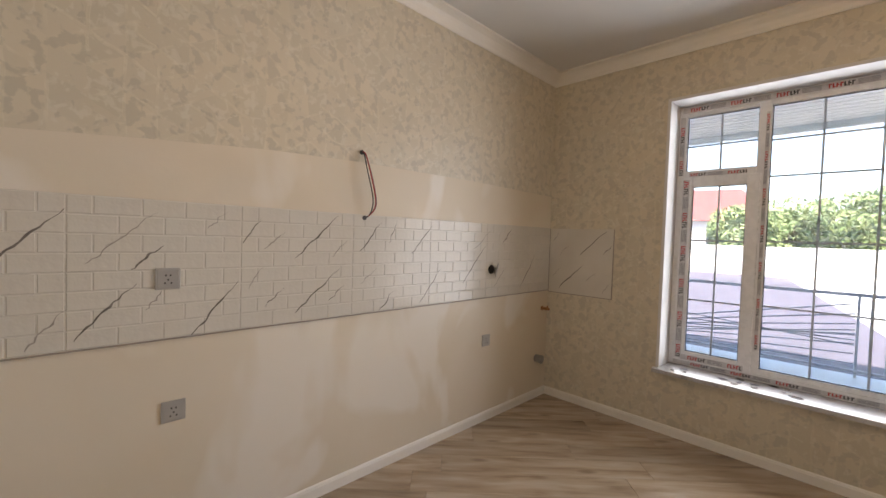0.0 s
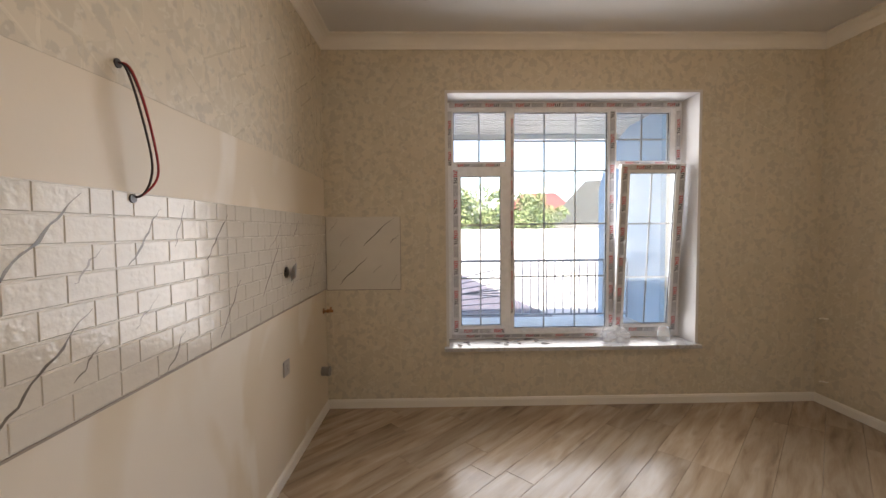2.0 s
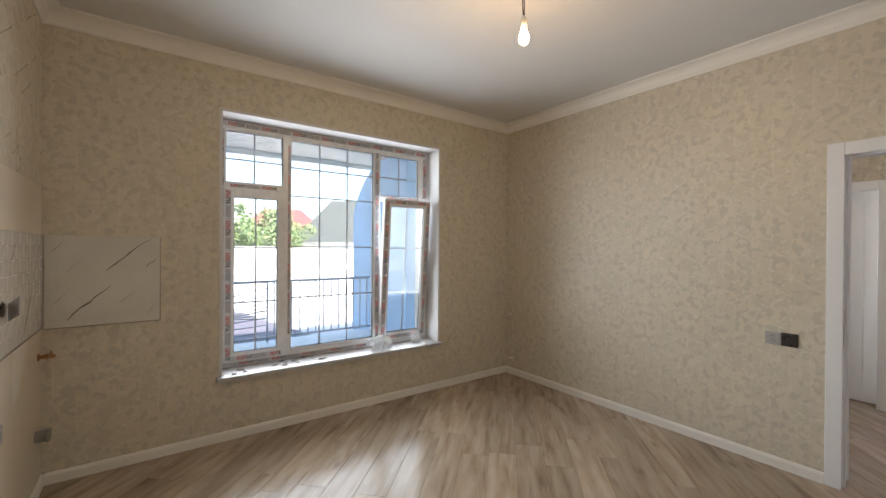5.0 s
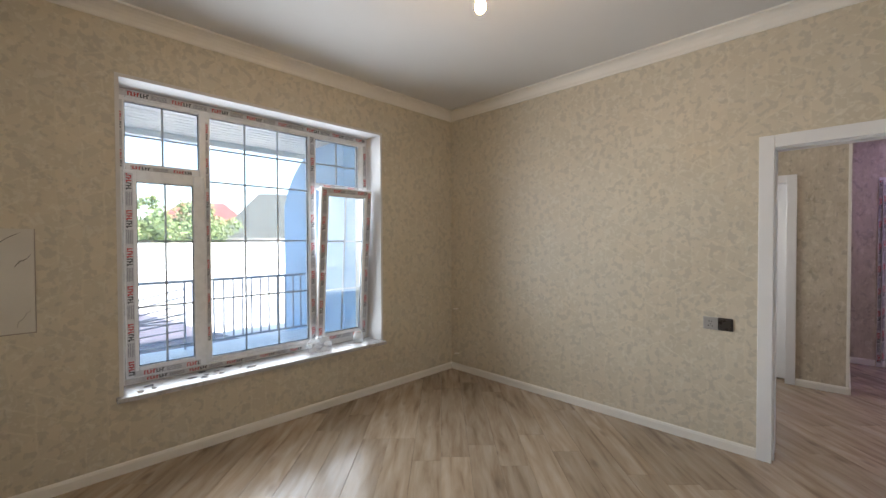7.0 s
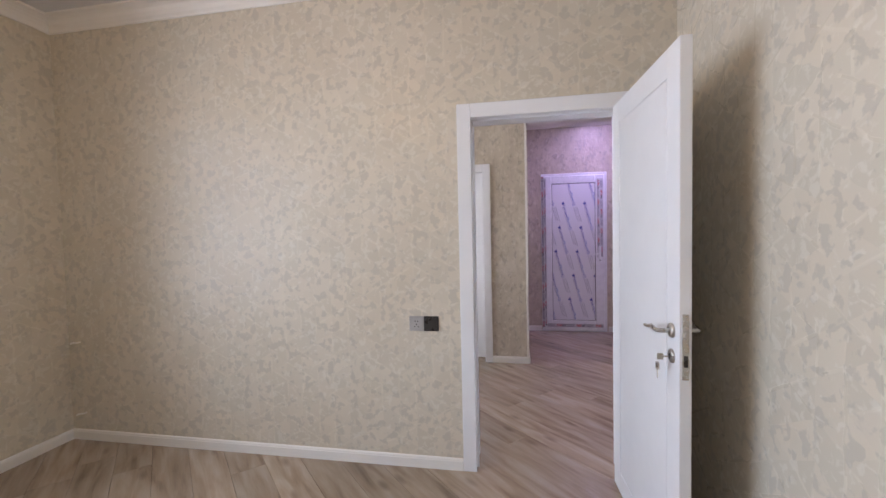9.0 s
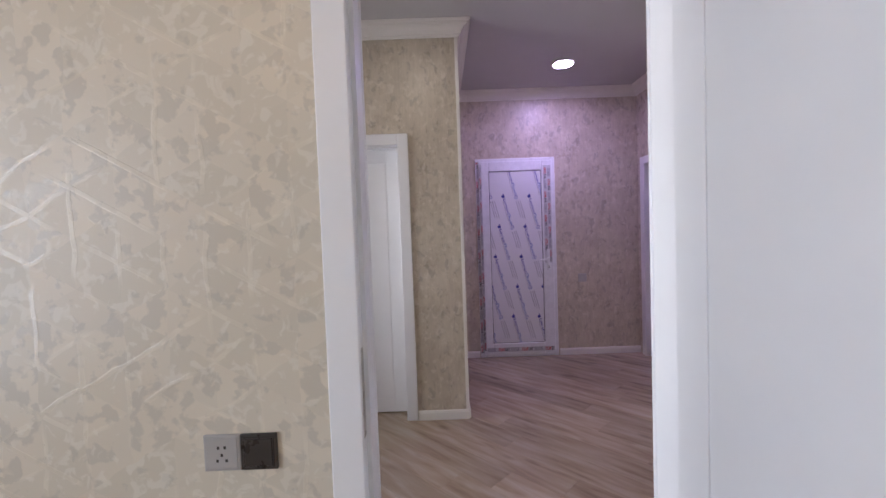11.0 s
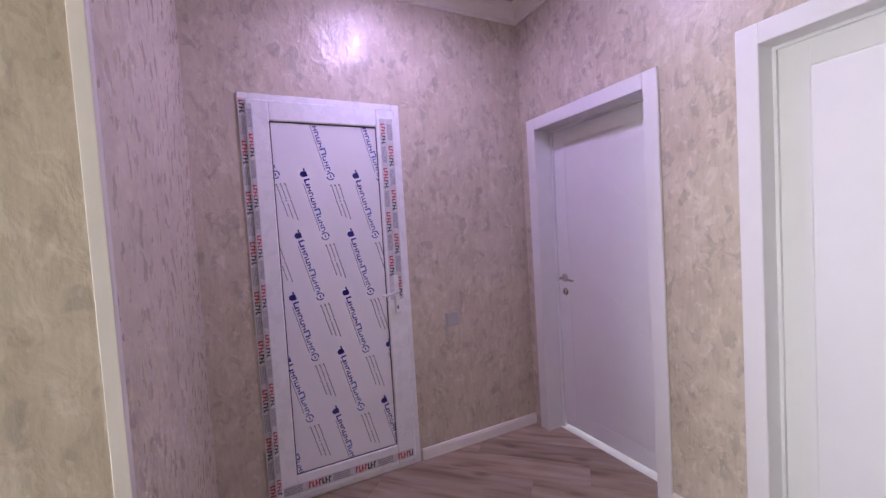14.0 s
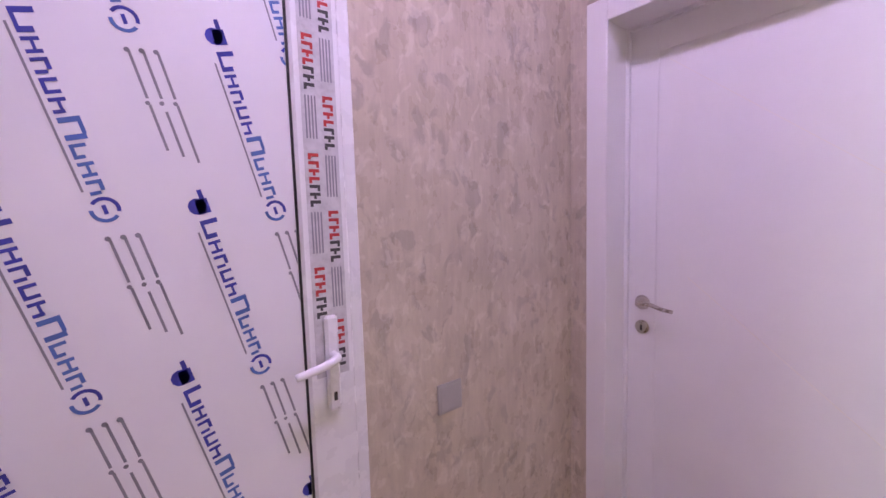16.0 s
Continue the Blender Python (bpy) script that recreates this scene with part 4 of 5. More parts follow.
N_W = RY1 - 0.0
socket(pose(0.406, RY1 - 0.0080, 1.212), "silver five-pin wall socket set in the tiles")
socket(pose(0.432, RY1, 0.655), "silver five-pin wall socket on the plaster")
socket(pose(2.478, RY1, 0.630), "silver wall socket low on the plaster")
socket(pose(0.831, RY0, 0.867, 0, 0, 180), "silver double-hole wall socket beside the dark switch")
sw = socket(pose(0.743, RY0, 0.867, 0, 0, 180), "dark brown square light switch beside the socket", False, M_DARK, None, "light_switch", "switch")
part("rocker", box(B(), -0.034, -0.0115, -0.034, 0.034, -0.009, 0.034, 0.002), M_DARK, sw)
socket(pose(-1.232, HY0, 0.842, 0, 0, 180), "silver square blank plate on the hall wall", False, M_SILVER, None, "light_switch", "switch", 0.09)
jb = thing("junction_box", pose(2.505, RY1 - 0.0080, 1.18), "open black junction box with its cover hanging askew", "junction box")
part("box_body", cyl(B(), (0, 0.0, 0), (0, -0.003, 0), 0.034, None, 20), M_DARK, jb)
cv = part("cover", box(B(), -0.043, -0.004, -0.043, 0.043, 0.004, 0.043, 0.002), M_SILVER, jb, "grey plastic cover hanging loose")
cv.matrix_basis = pose(0.035, -0.032, -0.004, 12, 24, 38)
tap = thing("pipe_fitting", pose(3.27, RY1, 0.80), "tarnished brass water pipe fitting in the plaster", "pipe fitting")
part("flange", cyl(B(), (0, 0, 0), (0, -0.006, 0), 0.021, None, 16), M_BRASS, tap)
part("stub", cyl(B(), (0, -0.005, 0), (0, -0.075, 0), 0.011, None, 14), M_BRASS, tap, "", True)
part("nut", cyl(B(), (0, -0.03, 0), (0, -0.048, 0), 0.016, None, 6), M_BRASS, tap)
part("valve", cyl(B(), (0, -0.058, 0), (0, -0.058, 0.03), 0.007, None, 10), M_BRASS, tap, "", True)
dp = thing("drain_pipe", pose(3.20, RY1, 0.355), "grey plastic drain pipe stub with an open end", "pipe")
part("pipe_wall", lathe(B(), [(0.034, 0.0), (0.034, 0.05), (0.038, 0.05), (0.038, 0.062), (0.031, 0.062), (0.031, 0.002)], Matrix.Rotation(radians(90), 4, "X"), 24), M_GREY, dp, "", True)
part("pipe_hole", cyl(B(), (0, -0.002, 0), (0, -0.006, 0), 0.0308, None, 20), M_DARK, dp)
wr = thing("hanging_wires", pose(0, 0, 0), "red and dark wires looping between two holes", "wires")
for k, (mat, dx, dy) in enumerate(((M_REDWIRE, 0.004, 0.010), (M_BLKWIRE, 0.012, 0.004), (M_BLKWIRE, -0.006, 0.0))):
    part("wire", tube(B(), [(1.317, RY1 + 0.01, 1.878), (1.322 + dx * 0.3, RY1 - 0.02 - dy, 1.872), (1.335 + dx, RY1 - 0.045 - dy, 1.78), (1.372 + dx, RY1 - 0.05 - dy, 1.64), (1.375 + dx, RY1 - 0.045 - dy, 1.57), (1.358, RY1 - 0.025, 1.522), (1.342, RY1 + 0.005, 1.516)], 0.0034, 6), mat, wr, "", True)
part("cable_hole", cyl(B(), (1.317, RY1, 1.879), (1.317, RY1 - 0.006, 1.879), 0.013, None, 14), M_BLKWIRE, wr)
part("cable_hole", cyl(B(), (1.342, RY1 - 0.004, 1.512), (1.342, RY1 - 0.013, 1.512), 0.013, None, 14), M_BLKWIRE, wr)
for zz, xx in ((0.69, 3.262), (0.19, 3.245)):
    tagged(part("cable_end", tube(B(), [(xx, RY0 - 0.01, zz), (xx, RY0 + 0.02, zz), (xx + 0.01, RY0 + 0.035, zz + 0.004), (xx + 0.03, RY0 + 0.04, zz - 0.004)], 0.006, 8), M_WHITE, None, "", True), "short white cable end sticking out of the wall", "cable", "cable ends")

# ---- lamps ----
lb = thing("pendant_bulb", pose(1.368, -0.012, CZ), "bare glowing bulb on a short twisted wire", "light bulb")
part("wire", tube(B(), [(0, 0, 0), (0.004, 0.003, -0.08), (-0.003, 0.0, -0.17), (0, 0, -0.262)], 0.003, 6), M_BLKWIRE, lb, "", True)
part("wire", tube(B(), [(0.006, 0, 0), (-0.004, -0.003, -0.09), (0.006, 0.003, -0.18), (0.004, 0, -0.262)], 0.003, 6), M_BLKWIRE, lb, "", True)
part("lamp_holder", lathe(B(), [(0.0, -0.255), (0.010, -0.258), (0.015, -0.27), (0.016, -0.318), (0.012, -0.322)]), M_WHITE, lb, "", True)
part("bulb", lathe(B(), [(0.011, -0.318), (0.013, -0.33), (0.019, -0.345), (0.0245, -0.362), (0.025, -0.376), (0.020, -0.390), (0.010, -0.399), (0.0, -0.401)]), M_BULB, lb, "glowing warm glass bulb", True)


def ceiling_light(x, y, glow, label, gl):
    led = thing("ceiling_light", pose(x, y, HZ), label, "ceiling light", "hall ceiling lights")
    part("rim", lathe(B(), [(0.10, 0.0), (0.10, -0.012), (0.092, -0.016), (0.086, -0.012), (0.086, 0.0)], None, 32), M_WHITE, led, "", True)
    part("diffuser", lathe(B(), [(0.0, -0.014), (0.06, -0.0135), (0.087, -0.011), (0.087, -0.002), (0.0, -0.002)], None, 32), glow, led, gl, True)


ceiling_light(-0.862, -4.628, M_LED, "round glowing violet-white ceiling light", "glowing violet-white diffuser")
ceiling_light(0.46, -2.98, M_WARM, "round warm white ceiling light", "glowing warm diffuser")

# ---- entrance door ----
ent = thing("door_5", pose(0, HY0, 0), "white plastic entrance door covered in printed protective film", "door", "", "structure")
ex0, ex1, ez1 = -0.955, -0.100, 2.160
def ebox(name, x0, z0, x1, z1, y0, y1, mat, bevel=0.0):
    return part(name, box(B(), x0, y0, z0, x1, y1, z1, bevel), mat, ent)
ebox("door_frame", ex0, 0, ex0 + 0.05, ez1, -0.06, 0.012, M_PVC, 0.003)
ebox("door_frame", ex1 - 0.05, 0, ex1, ez1, -0.06, 0.012, M_PVC, 0.003)
ebox("door_frame", ex0 + 0.05, ez1 - 0.05, ex1 - 0.05, ez1, -0.06, 0.012, M_PVC, 0.003)
ebox("threshold", ex0 + 0.05, 0, ex1 - 0.05, 0.03, -0.06, 0.012, M_PVC, 0.003)
px0, px1, pz0, pz1 = -0.806, -0.240, 0.155, 2.021
sx0, sx1, sz0, sz1 = ex0 + 0.035, ex1 - 0.035, 0.035, ez1 - 0.035
ebox("door_sash", sx0, sz0, px0, sz1, -0.05, 0.03, M_PVC, 0.006)
ebox("door_sash", px1, sz0, sx1, sz1, -0.05, 0.03, M_PVC, 0.006)
ebox("door_sash", px0, pz1, px1, sz1, -0.05, 0.03, M_PVC, 0.006)
ebox("door_sash", px0, sz0, px1, pz0, -0.05, 0.03, M_PVC, 0.006)
ebox("door_panel", px0, pz0, px1, pz1, -0.02, 0.018, M_FILMWHITE)
for a in ((px0, pz0, px0 + 0.005, pz1), (px1 - 0.005, pz0, px1, pz1), (px0, pz1 - 0.006, px1, pz1), (px0, pz0, px1, pz0 + 0.005)):
    ebox("gasket", *a, 0.016, 0.0215, M_GASKET)


def clip_poly(poly):
    """The part of a flat outline inside the door panel."""
    for k, lim, s in ((0, px0 + 0.006, 1), (0, px1 - 0.006, -1), (1, pz0 + 0.006, 1), (1, pz1 - 0.007, -1)):
        out = []
        for i in range(len(poly)):
            a, b = poly[i - 1], poly[i]
            ia, ib = (a[k] - lim) * s >= 0, (b[k] - lim) * s >= 0
            if ia != ib:
                t = (lim - a[k]) / (b[k] - a[k])
                out.append((a[0] + (b[0] - a[0]) * t, a[1] + (b[1] - a[1]) * t))
            if ib:
                out.append(b)
        poly = out
        if len(poly) < 3:
            return []
    return poly


def print_on_panel(name, polys, mat):
    bm = B()
    for p in polys:
        p = clip_poly(p)
        if p:
            bm.faces.new([bm.verts.new((x, 0.0188, z)) for x, z in p])
    bmesh.ops.recalc_face_normals(bm, faces=bm.faces)
    if len(bm.faces):
        part(name, bm, mat, ent)


S_ANG = radians(-75.2)                    # printed lines run down and across the panel
s_dir, s_nrm = Vector((-math.cos(S_ANG), math.sin(S_ANG))), Vector((math.sin(S_ANG), math.cos(S_ANG)))


def slant(o, u0, u1, v0, v1):
    return [tuple(o + s_dir * u + s_nrm * v) for u, v in ((u0, v0), (u1, v0), (u1, v1), (u0, v1))]


def disc(c, r, n=12, a0=0.0, a1=2 * math.pi):
    return [(c.x + r * math.cos(a0 + (a1 - a0) * i / n), c.y + r * math.sin(a0 + (a1 - a0) * i / n)) for i in range(n)]


def arc(c, r, w, a0, a1, n=8):
    out = []
    for i in range(n):
        p, q = a0 + (a1 - a0) * i / n, a0 + (a1 - a0) * (i + 1) / n
        out.append([(c.x + rr * math.cos(t), c.y + rr * math.sin(t)) for rr, t in ((r, p), (r, q), (r - w, q), (r - w, p))])
    return out


rnd = random.Random(5)
PITCH = 0.325
for col, (cx, cz) in enumerate(((-0.388, 1.763), (-0.668, 1.756), (-0.108, 1.770), (-0.948, 1.749))):
    for i in range(-1, 6):
        o = Vector((cx + 0.051 * i, cz - i * PITCH))
        mark = [slant(o, 0.0, 0.028, -0.006, 0.016), disc(o + s_dir * 0.012 + s_nrm * -0.004, 0.016, 10), slant(o, -0.018, 0.004, 0.004, 0.012)]
        print_on_panel("printed_mark", mark, M_BLUEINK)
        u = 0.04
        for j in range(9):
            wdt = 0.037 if j in (0, 5) else 0.0245
            big = 0.030 if j in (0, 5) else 0.022
            m2 = M_BLUEINK if j < 5 else M_CYANINK
            print_on_panel("printed_bar", [slant(o, u + wdt * 0.24, u + wdt * 0.76, *((-0.010, -0.0045), (-0.010 + big * 0.45, -0.010 + big * 0.65), (-0.016 + big, -0.010 + big))[j % 3]), slant(o, u, u + wdt * 0.24, -0.010, -0.010 + big), slant(o, u + wdt * 0.76, u + wdt, -0.010, -0.010 + big * (0.95 if j % 2 else 0.7))], m2)
            u += wdt + 0.006
        print_on_panel("fine_print", [slant(o, 0.06, 0.325, -0.020, -0.0165)], M_GREYINK)
        c = o + s_dir * 0.36
        print_on_panel("printed_ring", arc(c, 0.022, 0.006, 0.5, 3.3) + [slant(c, -0.008, 0.008, -0.003, 0.003)], M_BLUEINK)
        print_on_panel("printed_ring", arc(c, 0.022, 0.006, 3.7, 6.2), M_CYANINK)
        g = o + s_dir * 0.412 + Vector((0.014, 0))
        lines = []
        for j in range(3):
            gg = g + Vector((-0.021 * j, 0.002 * j))
            lines += [slant(gg, 0.0, 0.082, 0, 0.0045), slant(gg, 0.093 + 0.012 * (j == 1), 0.175 + 0.012 * j, 0.0, 0.0045), disc(gg, 0.0045, 8), disc(gg + s_dir * 0.09, 0.004, 8)]
        print_on_panel("fine_print", lines, M_GREYINK)

ev = lambda xc, y: (lambda u, v, d: (xc + v, y + d, u))
eh = lambda zc, y: (lambda u, v, d: (u, y + d, zc + v))
label_run(ent, 1.02, 2.07, ev(-0.864, 0.030), 0.080, 21)
label_run(ent, 0.05, 2.13, ev(-0.118, 0.012), 0.034, 22)
label_run(ent, 0.08, 2.10, ev(-0.150, 0.030), 0.026, 23)
label_run(ent, -0.9, -0.17, eh(0.085, 0.030), 0.05, 24)
hd = ebox("handle_plate", -0.876, 0.940, -0.844, 1.165, 0.030, 0.046, M_PVC, 0.006)
part("lever", tube(B(), [(-0.860, 0.042, 1.072), (-0.860, 0.066, 1.072), (-0.850, 0.074, 1.070), (-0.822, 0.076, 1.062), (-0.764, 0.074, 1.052)], lambda t: 0.0115 - 0.003 * t, 12), M_PVC, hd, "white lever", True)
part("keyhole", box(B(), -0.864, 0.045, 0.965, -0.856, 0.0475, 0.985), M_DARK, hd)

# ---- outside ----
gz = -0.35
setting("ground", box(B(), -900, -900, gz - 1, 900, 900, gz), M_GROUND, "bright pale concrete ground reaching the horizon", "ground")
# thin sheet that paints a slanting shadow onto the yard's concrete
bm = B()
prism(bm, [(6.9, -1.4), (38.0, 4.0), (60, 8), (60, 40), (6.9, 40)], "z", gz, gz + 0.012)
setting("pavement", bm, M_YARD_SHADE, "lilac-grey shadow painted over the concrete yard beyond the railing", "pavement")
setting("porch_floor", box(B(), 3.80, -6.0, gz, 6.80, 9.0, -0.04), M_PORCH, "pale blue-grey porch floor", "porch")
setting("foundation", box(B(), -6.2, -6.4, gz - 0.5, 3.80, 2.6, -0.075), M_HOUSE, "house foundation slab", "foundation")
bm = B()
for i in range(24):
    box(bm, 3.80, -6 + i * 0.62, 3.08 + 0.006 * (i % 2), 7.25, -6 + (i + 1) * 0.62 - 0.012, 3.16)
for i in range(23):
    box(bm, 3.85 + i * 0.148, -6, 3.062, 3.85 + i * 0.148 + 0.12, 9, 3.082)
box(bm, 7.25, -6, 2.98, 7.33, 9, 3.2)
setting("porch_soffit", bm, M_SOFFIT, "cream slatted porch soffit", "soffit")
bm = B()
prism(bm, [(5.75, gz), (7.9, gz), (7.9, 2.15), (7.72, 2.45), (7.45, 2.72), (7.1, 2.94), (6.7, 3.07), (5.75, 3.07)], "y", -2.25, -1.95)
setting("wing_wall", bm, M_BLUE, "light blue rendered wing wall with a curved brow", "wall")
bm = B()
for y0, y1, z0, z1 in ((-6.0, -3.6, -0.05, 3.08), (-3.6, -2.4, -0.05, 0.82), (-3.6, -2.4, 2.28, 3.08), (-2.4, WY0 - 0.1, -0.05, 3.08)):
    box(bm, 3.80, y0, z0, 3.86, y1, z1)
box(bm, 3.80, WY1 + 0.1, -0.05, 3.86, 9, 3.08)
box(bm, 3.80, WY0 - 0.1, WZ1 + 0.05, 3.86, WY1 + 0.1, 3.08)
box(bm, 3.80, WY0 - 0.1, -0.05, 3.86, WY1 + 0.1, WZ0 - 0.06)
setting("facade", bm, M_BLUE, "light blue rendered facade of the house", "wall")

rail = thing("railing", pose(6.66, 0, -0.04), "dark metal porch railing with vertical and slanting bars", "railing")
RT = 0.97
part("top_rail", box(B(), -0.022, -1.92, RT - 0.04, 0.022, 7.0, RT, 0.006), M_RAIL, rail)
part("bottom_rail", box(B(), -0.016, -1.92, 0.06, 0.016, 7.0, 0.09, 0.004), M_RAIL, rail)
for y in (-1.92, 0.02, 2.0, 4.0, 6.0, 7.0):
    part("post", box(B(), -0.014, y - 0.013, 0, 0.014, y + 0.013, RT - 0.04, 0.003), M_RAIL, rail)
y = -1.80
while y < -0.05:
    part("baluster", box(B(), -0.009, y - 0.009, 0.09, 0.009, y + 0.009, RT - 0.04), M_RAIL, rail)
    y += 0.132
for k0 in (0.04, 2.02, 4.02):
    for j in range(7):
        z0 = 0.10 + 0.05 * j
        z1 = 0.16 + 0.115 * j
        for a, b in (((k0, z1), (k0 + 1.94, z0)), ((k0, 0.55 - 0.06 * j), (k0 + 1.94, 0.2 + 0.1 * j)))[: 2 if j < 4 else 1]:
            part("slanting_bar", cyl(B(), (0, a[0], a[1]), (0, b[0], b[1]), 0.009, None, 6), M_RAIL, rail)


def house(m, w, d, h, roof_h, roof_mat, label):
    hs = thing("house", m, label, "house", "houses across the yard")
    part("wall", box(B(), -w / 2, -d / 2, 0, w / 2, d / 2, h), M_HOUSE, hs)
    bm = B()
    e = 0.6
    lo = [bm.verts.new(p) for p in ((-w / 2 - e, -d / 2 - e, h), (w / 2 + e, -d / 2 - e, h), (w / 2 + e, d / 2 + e, h), (-w / 2 - e, d / 2 + e, h))]
    hi = [bm.verts.new((-w / 2 + d * 0.35, 0, h + roof_h)), bm.verts.new((w / 2 - d * 0.35, 0, h + roof_h))]
    for f in ((lo[0], lo[1], hi[1], hi[0]), (lo[2], lo[3], hi[0], hi[1]), (lo[1], lo[2], hi[1]), (lo[3], lo[0], hi[0]), lo[::-1]):
        bm.faces.new(f)
    part("roof", bm, roof_mat, hs)
    n = max(2, int(w / 3))
    for i in range(n):
        x = -w / 2 + (i + 0.5) * w / n
        wd = part("window", box(B(), x - 0.6, -d / 2 - 0.05, h * 0.35, x + 0.6, -d / 2 + 0.05, h * 0.8), M_WINDARK, hs)
        part("frame", box(B(), x - 0.68, -d / 2 - 0.06, h * 0.8, x + 0.68, -d / 2 + 0.05, h * 0.8 + 0.08), M_WHITE, wd)
    return hs


def along(az, dist):
    return dist * math.cos(radians(az)), dist * math.sin(radians(az))


hx, hy = along(12.0, 60)
house(pose(hx, hy, gz, 0, 0, -78), 11, 8, 4.6, 4.0, M_ROOFR, "pale house with a red hipped roof")
hx, hy = along(-24.5, 50)
house(pose(hx, hy + 1.5, gz, 0, 0, -114), 13, 9, 2.3, 5.0, M_ROOFG, "pale house with a grey hipped roof")
hx, hy = along(-14.5, 75)
house(pose(hx, hy + 1.5, gz, 0, 0, -108), 12, 9, 4.6, 3.6, M_ROOFR, "house with a weathered red roof behind the trees")
tagged(part("gate_pillar", box(B(), 9.3, -5.0, gz, 9.9, -4.3, 2.0, 0.03), M_TAN), "tan stone gate pillar in the yard", "pillar")
bm = B()
box(bm, 31, -60, gz, 31.25, 60, gz + 1.72)
box(bm, 30.95, -60, gz + 1.72, 31.3, 60, gz + 1.80)
for i in range(40):
    box(bm, 30.93, -60 + i * 3, gz, 31.0, -59.7 + i * 3, gz + 1.72)
setting("yard_wall", bm, M_WHITE, "pale panelled wall along the far side of the yard", "wall")


def tree(x, y, height, seed):
    rnd = random.Random(seed)
    t = thing("tree", pose(x, y, gz), "leafy green tree across the yard", "tree", "trees beyond the yard")
    bm = B()
    tube(bm, [(0, 0, 0), (0.1, 0.05, height * 0.3), (0.0, 0.1, height * 0.62)], lambda s: 0.16 - 0.1 * s, 7)
    for k in range(5):
        a = rnd.uniform(0, 6.28)
        tube(bm, [(0, 0, height * (0.25 + 0.07 * k)), (math.cos(a) * height * 0.14, math.sin(a) * height * 0.14, height * (0.45 + 0.06 * k)), (math.cos(a) * height * 0.25, math.sin(a) * height * 0.25, height * (0.58 + 0.07 * k))], lambda s: 0.06 - 0.045 * s, 5)
    part("trunk", bm, M_BARK, t)
    verts, faces = [], []
    lumps = [(Vector((rnd.gauss(0, 0.22) * height, rnd.gauss(0, 0.22) * height, height * rnd.uniform(0.3, 0.88))), height * rnd.uniform(0.10, 0.2)) for _ in range(18)]
    for c, r in lumps:
        for _ in range(120):
            d = Vector((rnd.gauss(0, 1), rnd.gauss(0, 1), rnd.gauss(0, 1))).normalized() * r * rnd.uniform(0.55, 1.08)
            p = c + d
            u = Vector((rnd.gauss(0, 1), rnd.gauss(0, 1), rnd.gauss(0, 1))).normalized()
            v = u.orthogonal().normalized()
            s = rnd.uniform(0.10, 0.24)
            i = len(verts)
            verts += [p - u * s, p + v * s * 0.55, p + u * s, p - v * s * 0.55]
            faces.append((i, i + 1, i + 2, i + 3))
    me = bpy.data.meshes.new("crown")
    me.from_pydata([tuple(v) for v in verts], [], faces)
    me.materials.append(M_LEAF)
    cr = new("crown", me)
    cr.parent = t
    return t


rnd = random.Random(21)
for i in range(17):
    az = 9.0 - i * 1.55 + rnd.uniform(-0.8, 0.8)
    if az < -15.0 or -5.5 < az < -3.5:
        continue
    dist = rnd.uniform(38, 44)
    x, y = along(az, dist)
    tree(x, y + 1.0, rnd.uniform(3.4, 6.0), i)
bm = B()
prev = None
for i in range(61):
    a = radians(-60 + i * 2)
    hgt = 14 + 20 * max(0, noise.noise(Vector((i * 0.13, 2.0, 0)))) + 14 * math.exp(-((i - 36) / 5) ** 2)
    cur = (bm.verts.new((700 * math.cos(a), 700 * math.sin(a), gz)), bm.verts.new((760 * math.cos(a), 760 * math.sin(a), hgt)))
    if prev:
        bm.faces.new((prev[0], cur[0], cur[1], prev[1]))
    prev = cur
setting("backdrop", bm, M_HILL, "hazy low hills on the horizon", "hills")

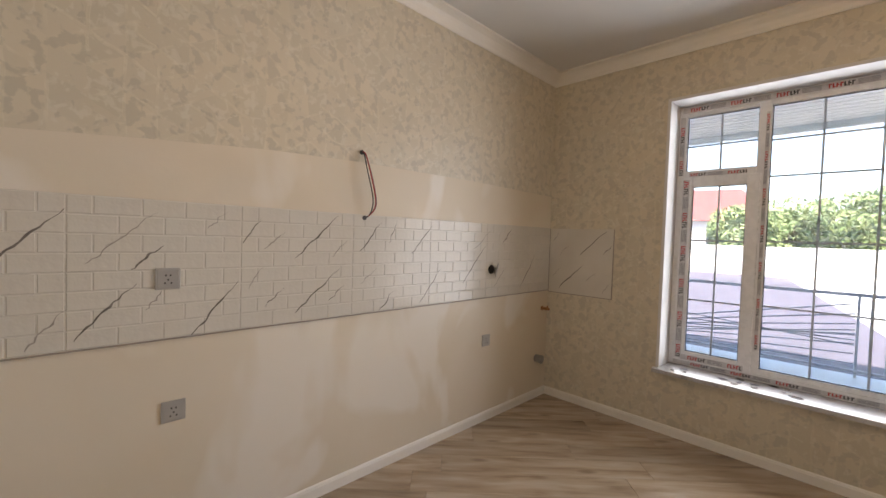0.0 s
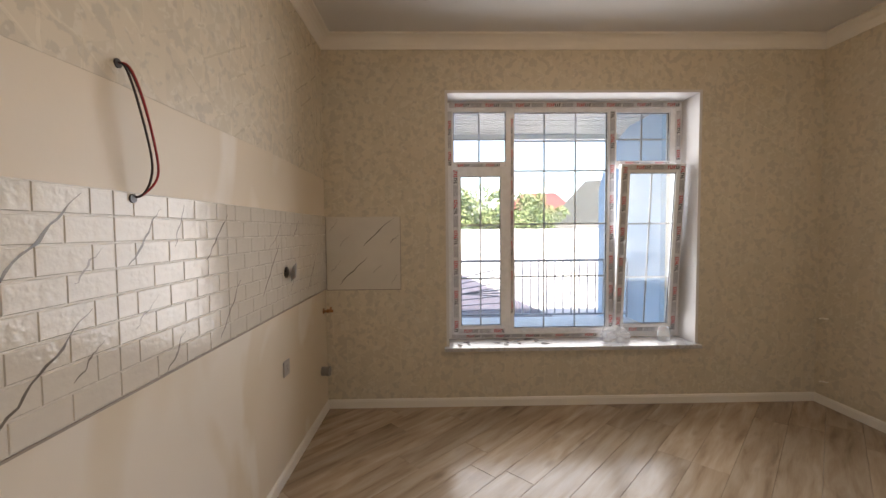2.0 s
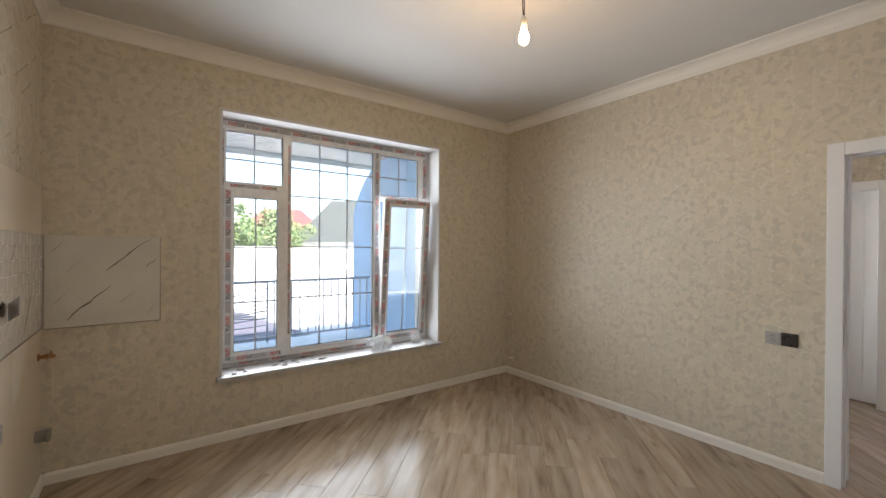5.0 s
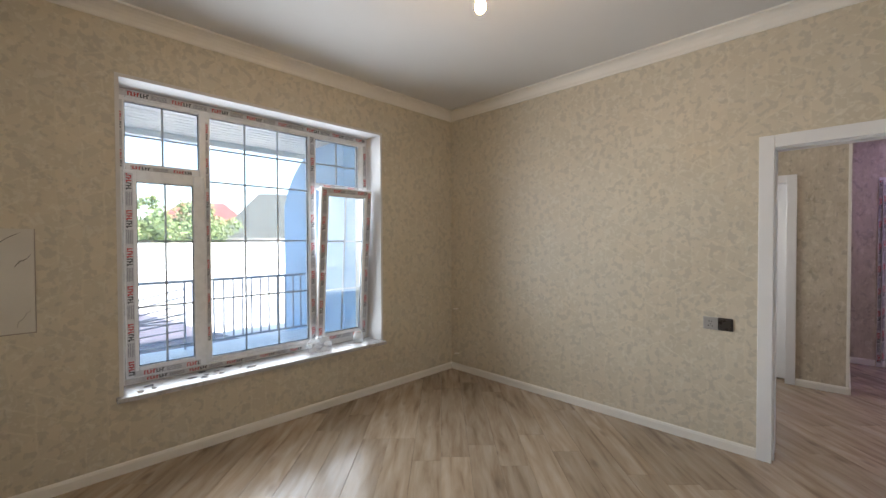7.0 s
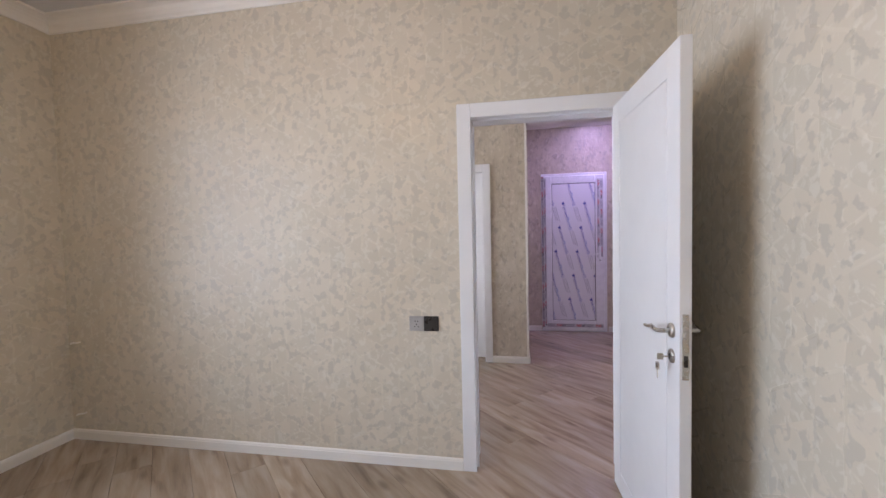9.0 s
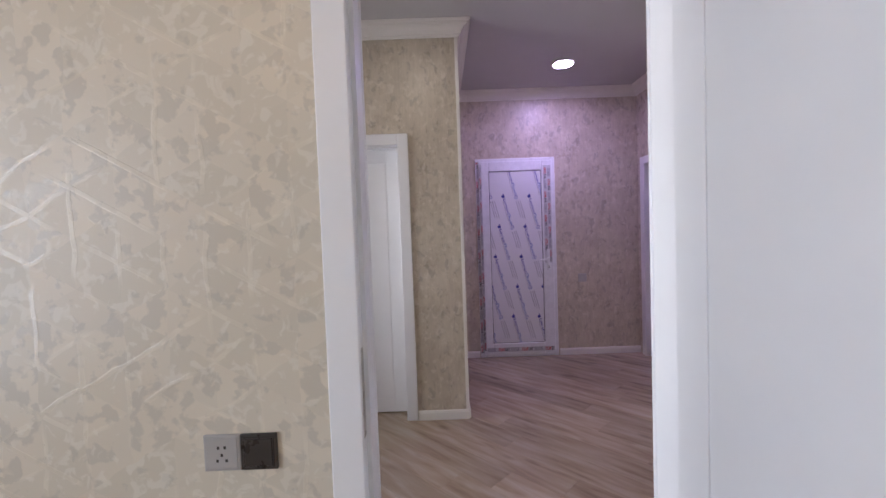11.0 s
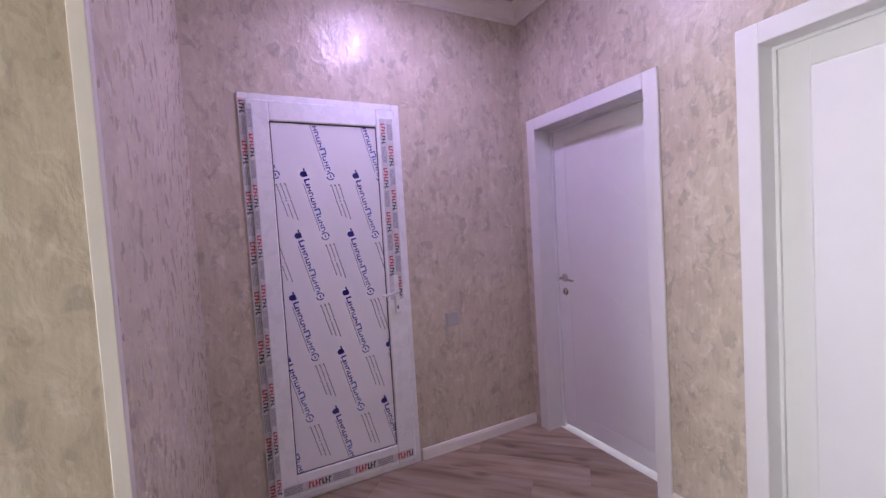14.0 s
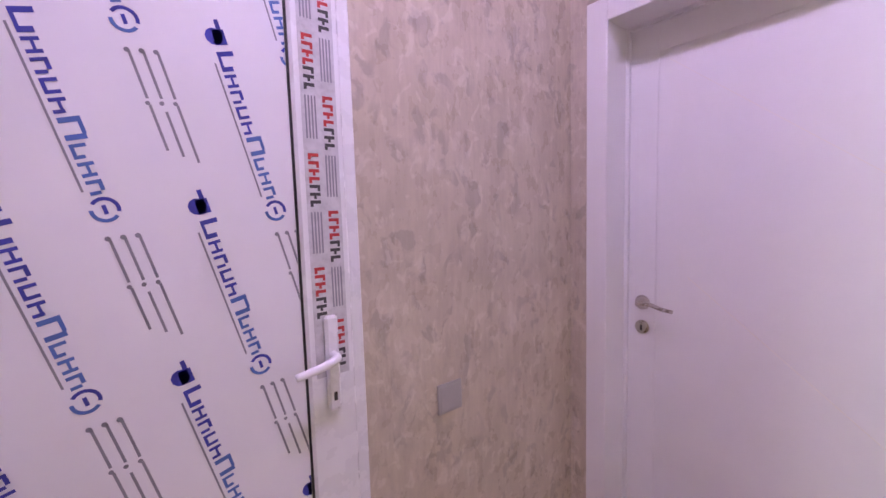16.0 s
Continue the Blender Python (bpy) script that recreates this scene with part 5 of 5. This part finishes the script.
# ---- floor planks, laid on the diagonal ----
PW, PL = 0.192, 1.285
FX0, FX1, FY0, FY1 = HX0 - 0.1, RX1 + 0.1, HY0 - 0.1, RY1 + 0.1
floor = thing("floor", pose(0, 0, 0), "greyish oak laminate floor laid on the diagonal", "floor", "", "structure")
part("underlay", box(B(), FX0, FY0, -0.07, FX1, FY1, -0.0075), M_GREY, floor)
turn = pose(0, 0, 0, 0, 0, -45)
full = None


def plank_bm():
    bm = B()
    g = 0.0003
    box(bm, g, g, -0.008, PL - g, PW - g, 0.0)
    top = [e for e in bm.edges if all(v.co.z > -0.001 for v in e.verts)]
    bmesh.ops.bevel(bm, geom=top, offset=0.0018, segments=1, affect="EDGES")
    return bm


rnd = random.Random(3)
for r in range(-40, 40):
    shift = rnd.uniform(0, PL)
    for c in range(-7, 8):
        m = turn @ pose(c * PL + shift, r * PW, 0)
        cs = [m @ Vector((x, y, 0)) for x in (0, PL) for y in (0, PW)]
        if max(p.x for p in cs) < FX0 or min(p.x for p in cs) > FX1 or max(p.y for p in cs) < FY0 or min(p.y for p in cs) > FY1:
            continue
        mid = sum((p for p in cs), Vector()) / 4
        if mid.x > HC + 0.9 and mid.y < HYB - 0.9:
            continue
        if mid.x < RX0 - 0.9 and mid.y > HY1 + 0.9:
            continue
        inside = all(FX0 < p.x < FX1 and FY0 < p.y < FY1 for p in cs)
        if inside and full:
            me = full
        else:
            bm = plank_bm()
            if not inside:
                bm.transform(m)
                for co, no in (((FX0, 0, 0), (-1, 0, 0)), ((FX1, 0, 0), (1, 0, 0)), ((0, FY0, 0), (0, -1, 0)), ((0, FY1, 0), (0, 1, 0))):
                    bmesh.ops.bisect_plane(bm, geom=bm.verts[:] + bm.edges[:] + bm.faces[:], plane_co=co, plane_no=no, clear_outer=True)
                if len(bm.faces) == 0:
                    bm.free()
                    continue
                bm.transform(m.inverted())
            me = mesh_of("plank", bm, M_FLOOR)
            if inside:
                full = me
        o = new("plank", me)
        o.parent = floor
        o.matrix_basis = m
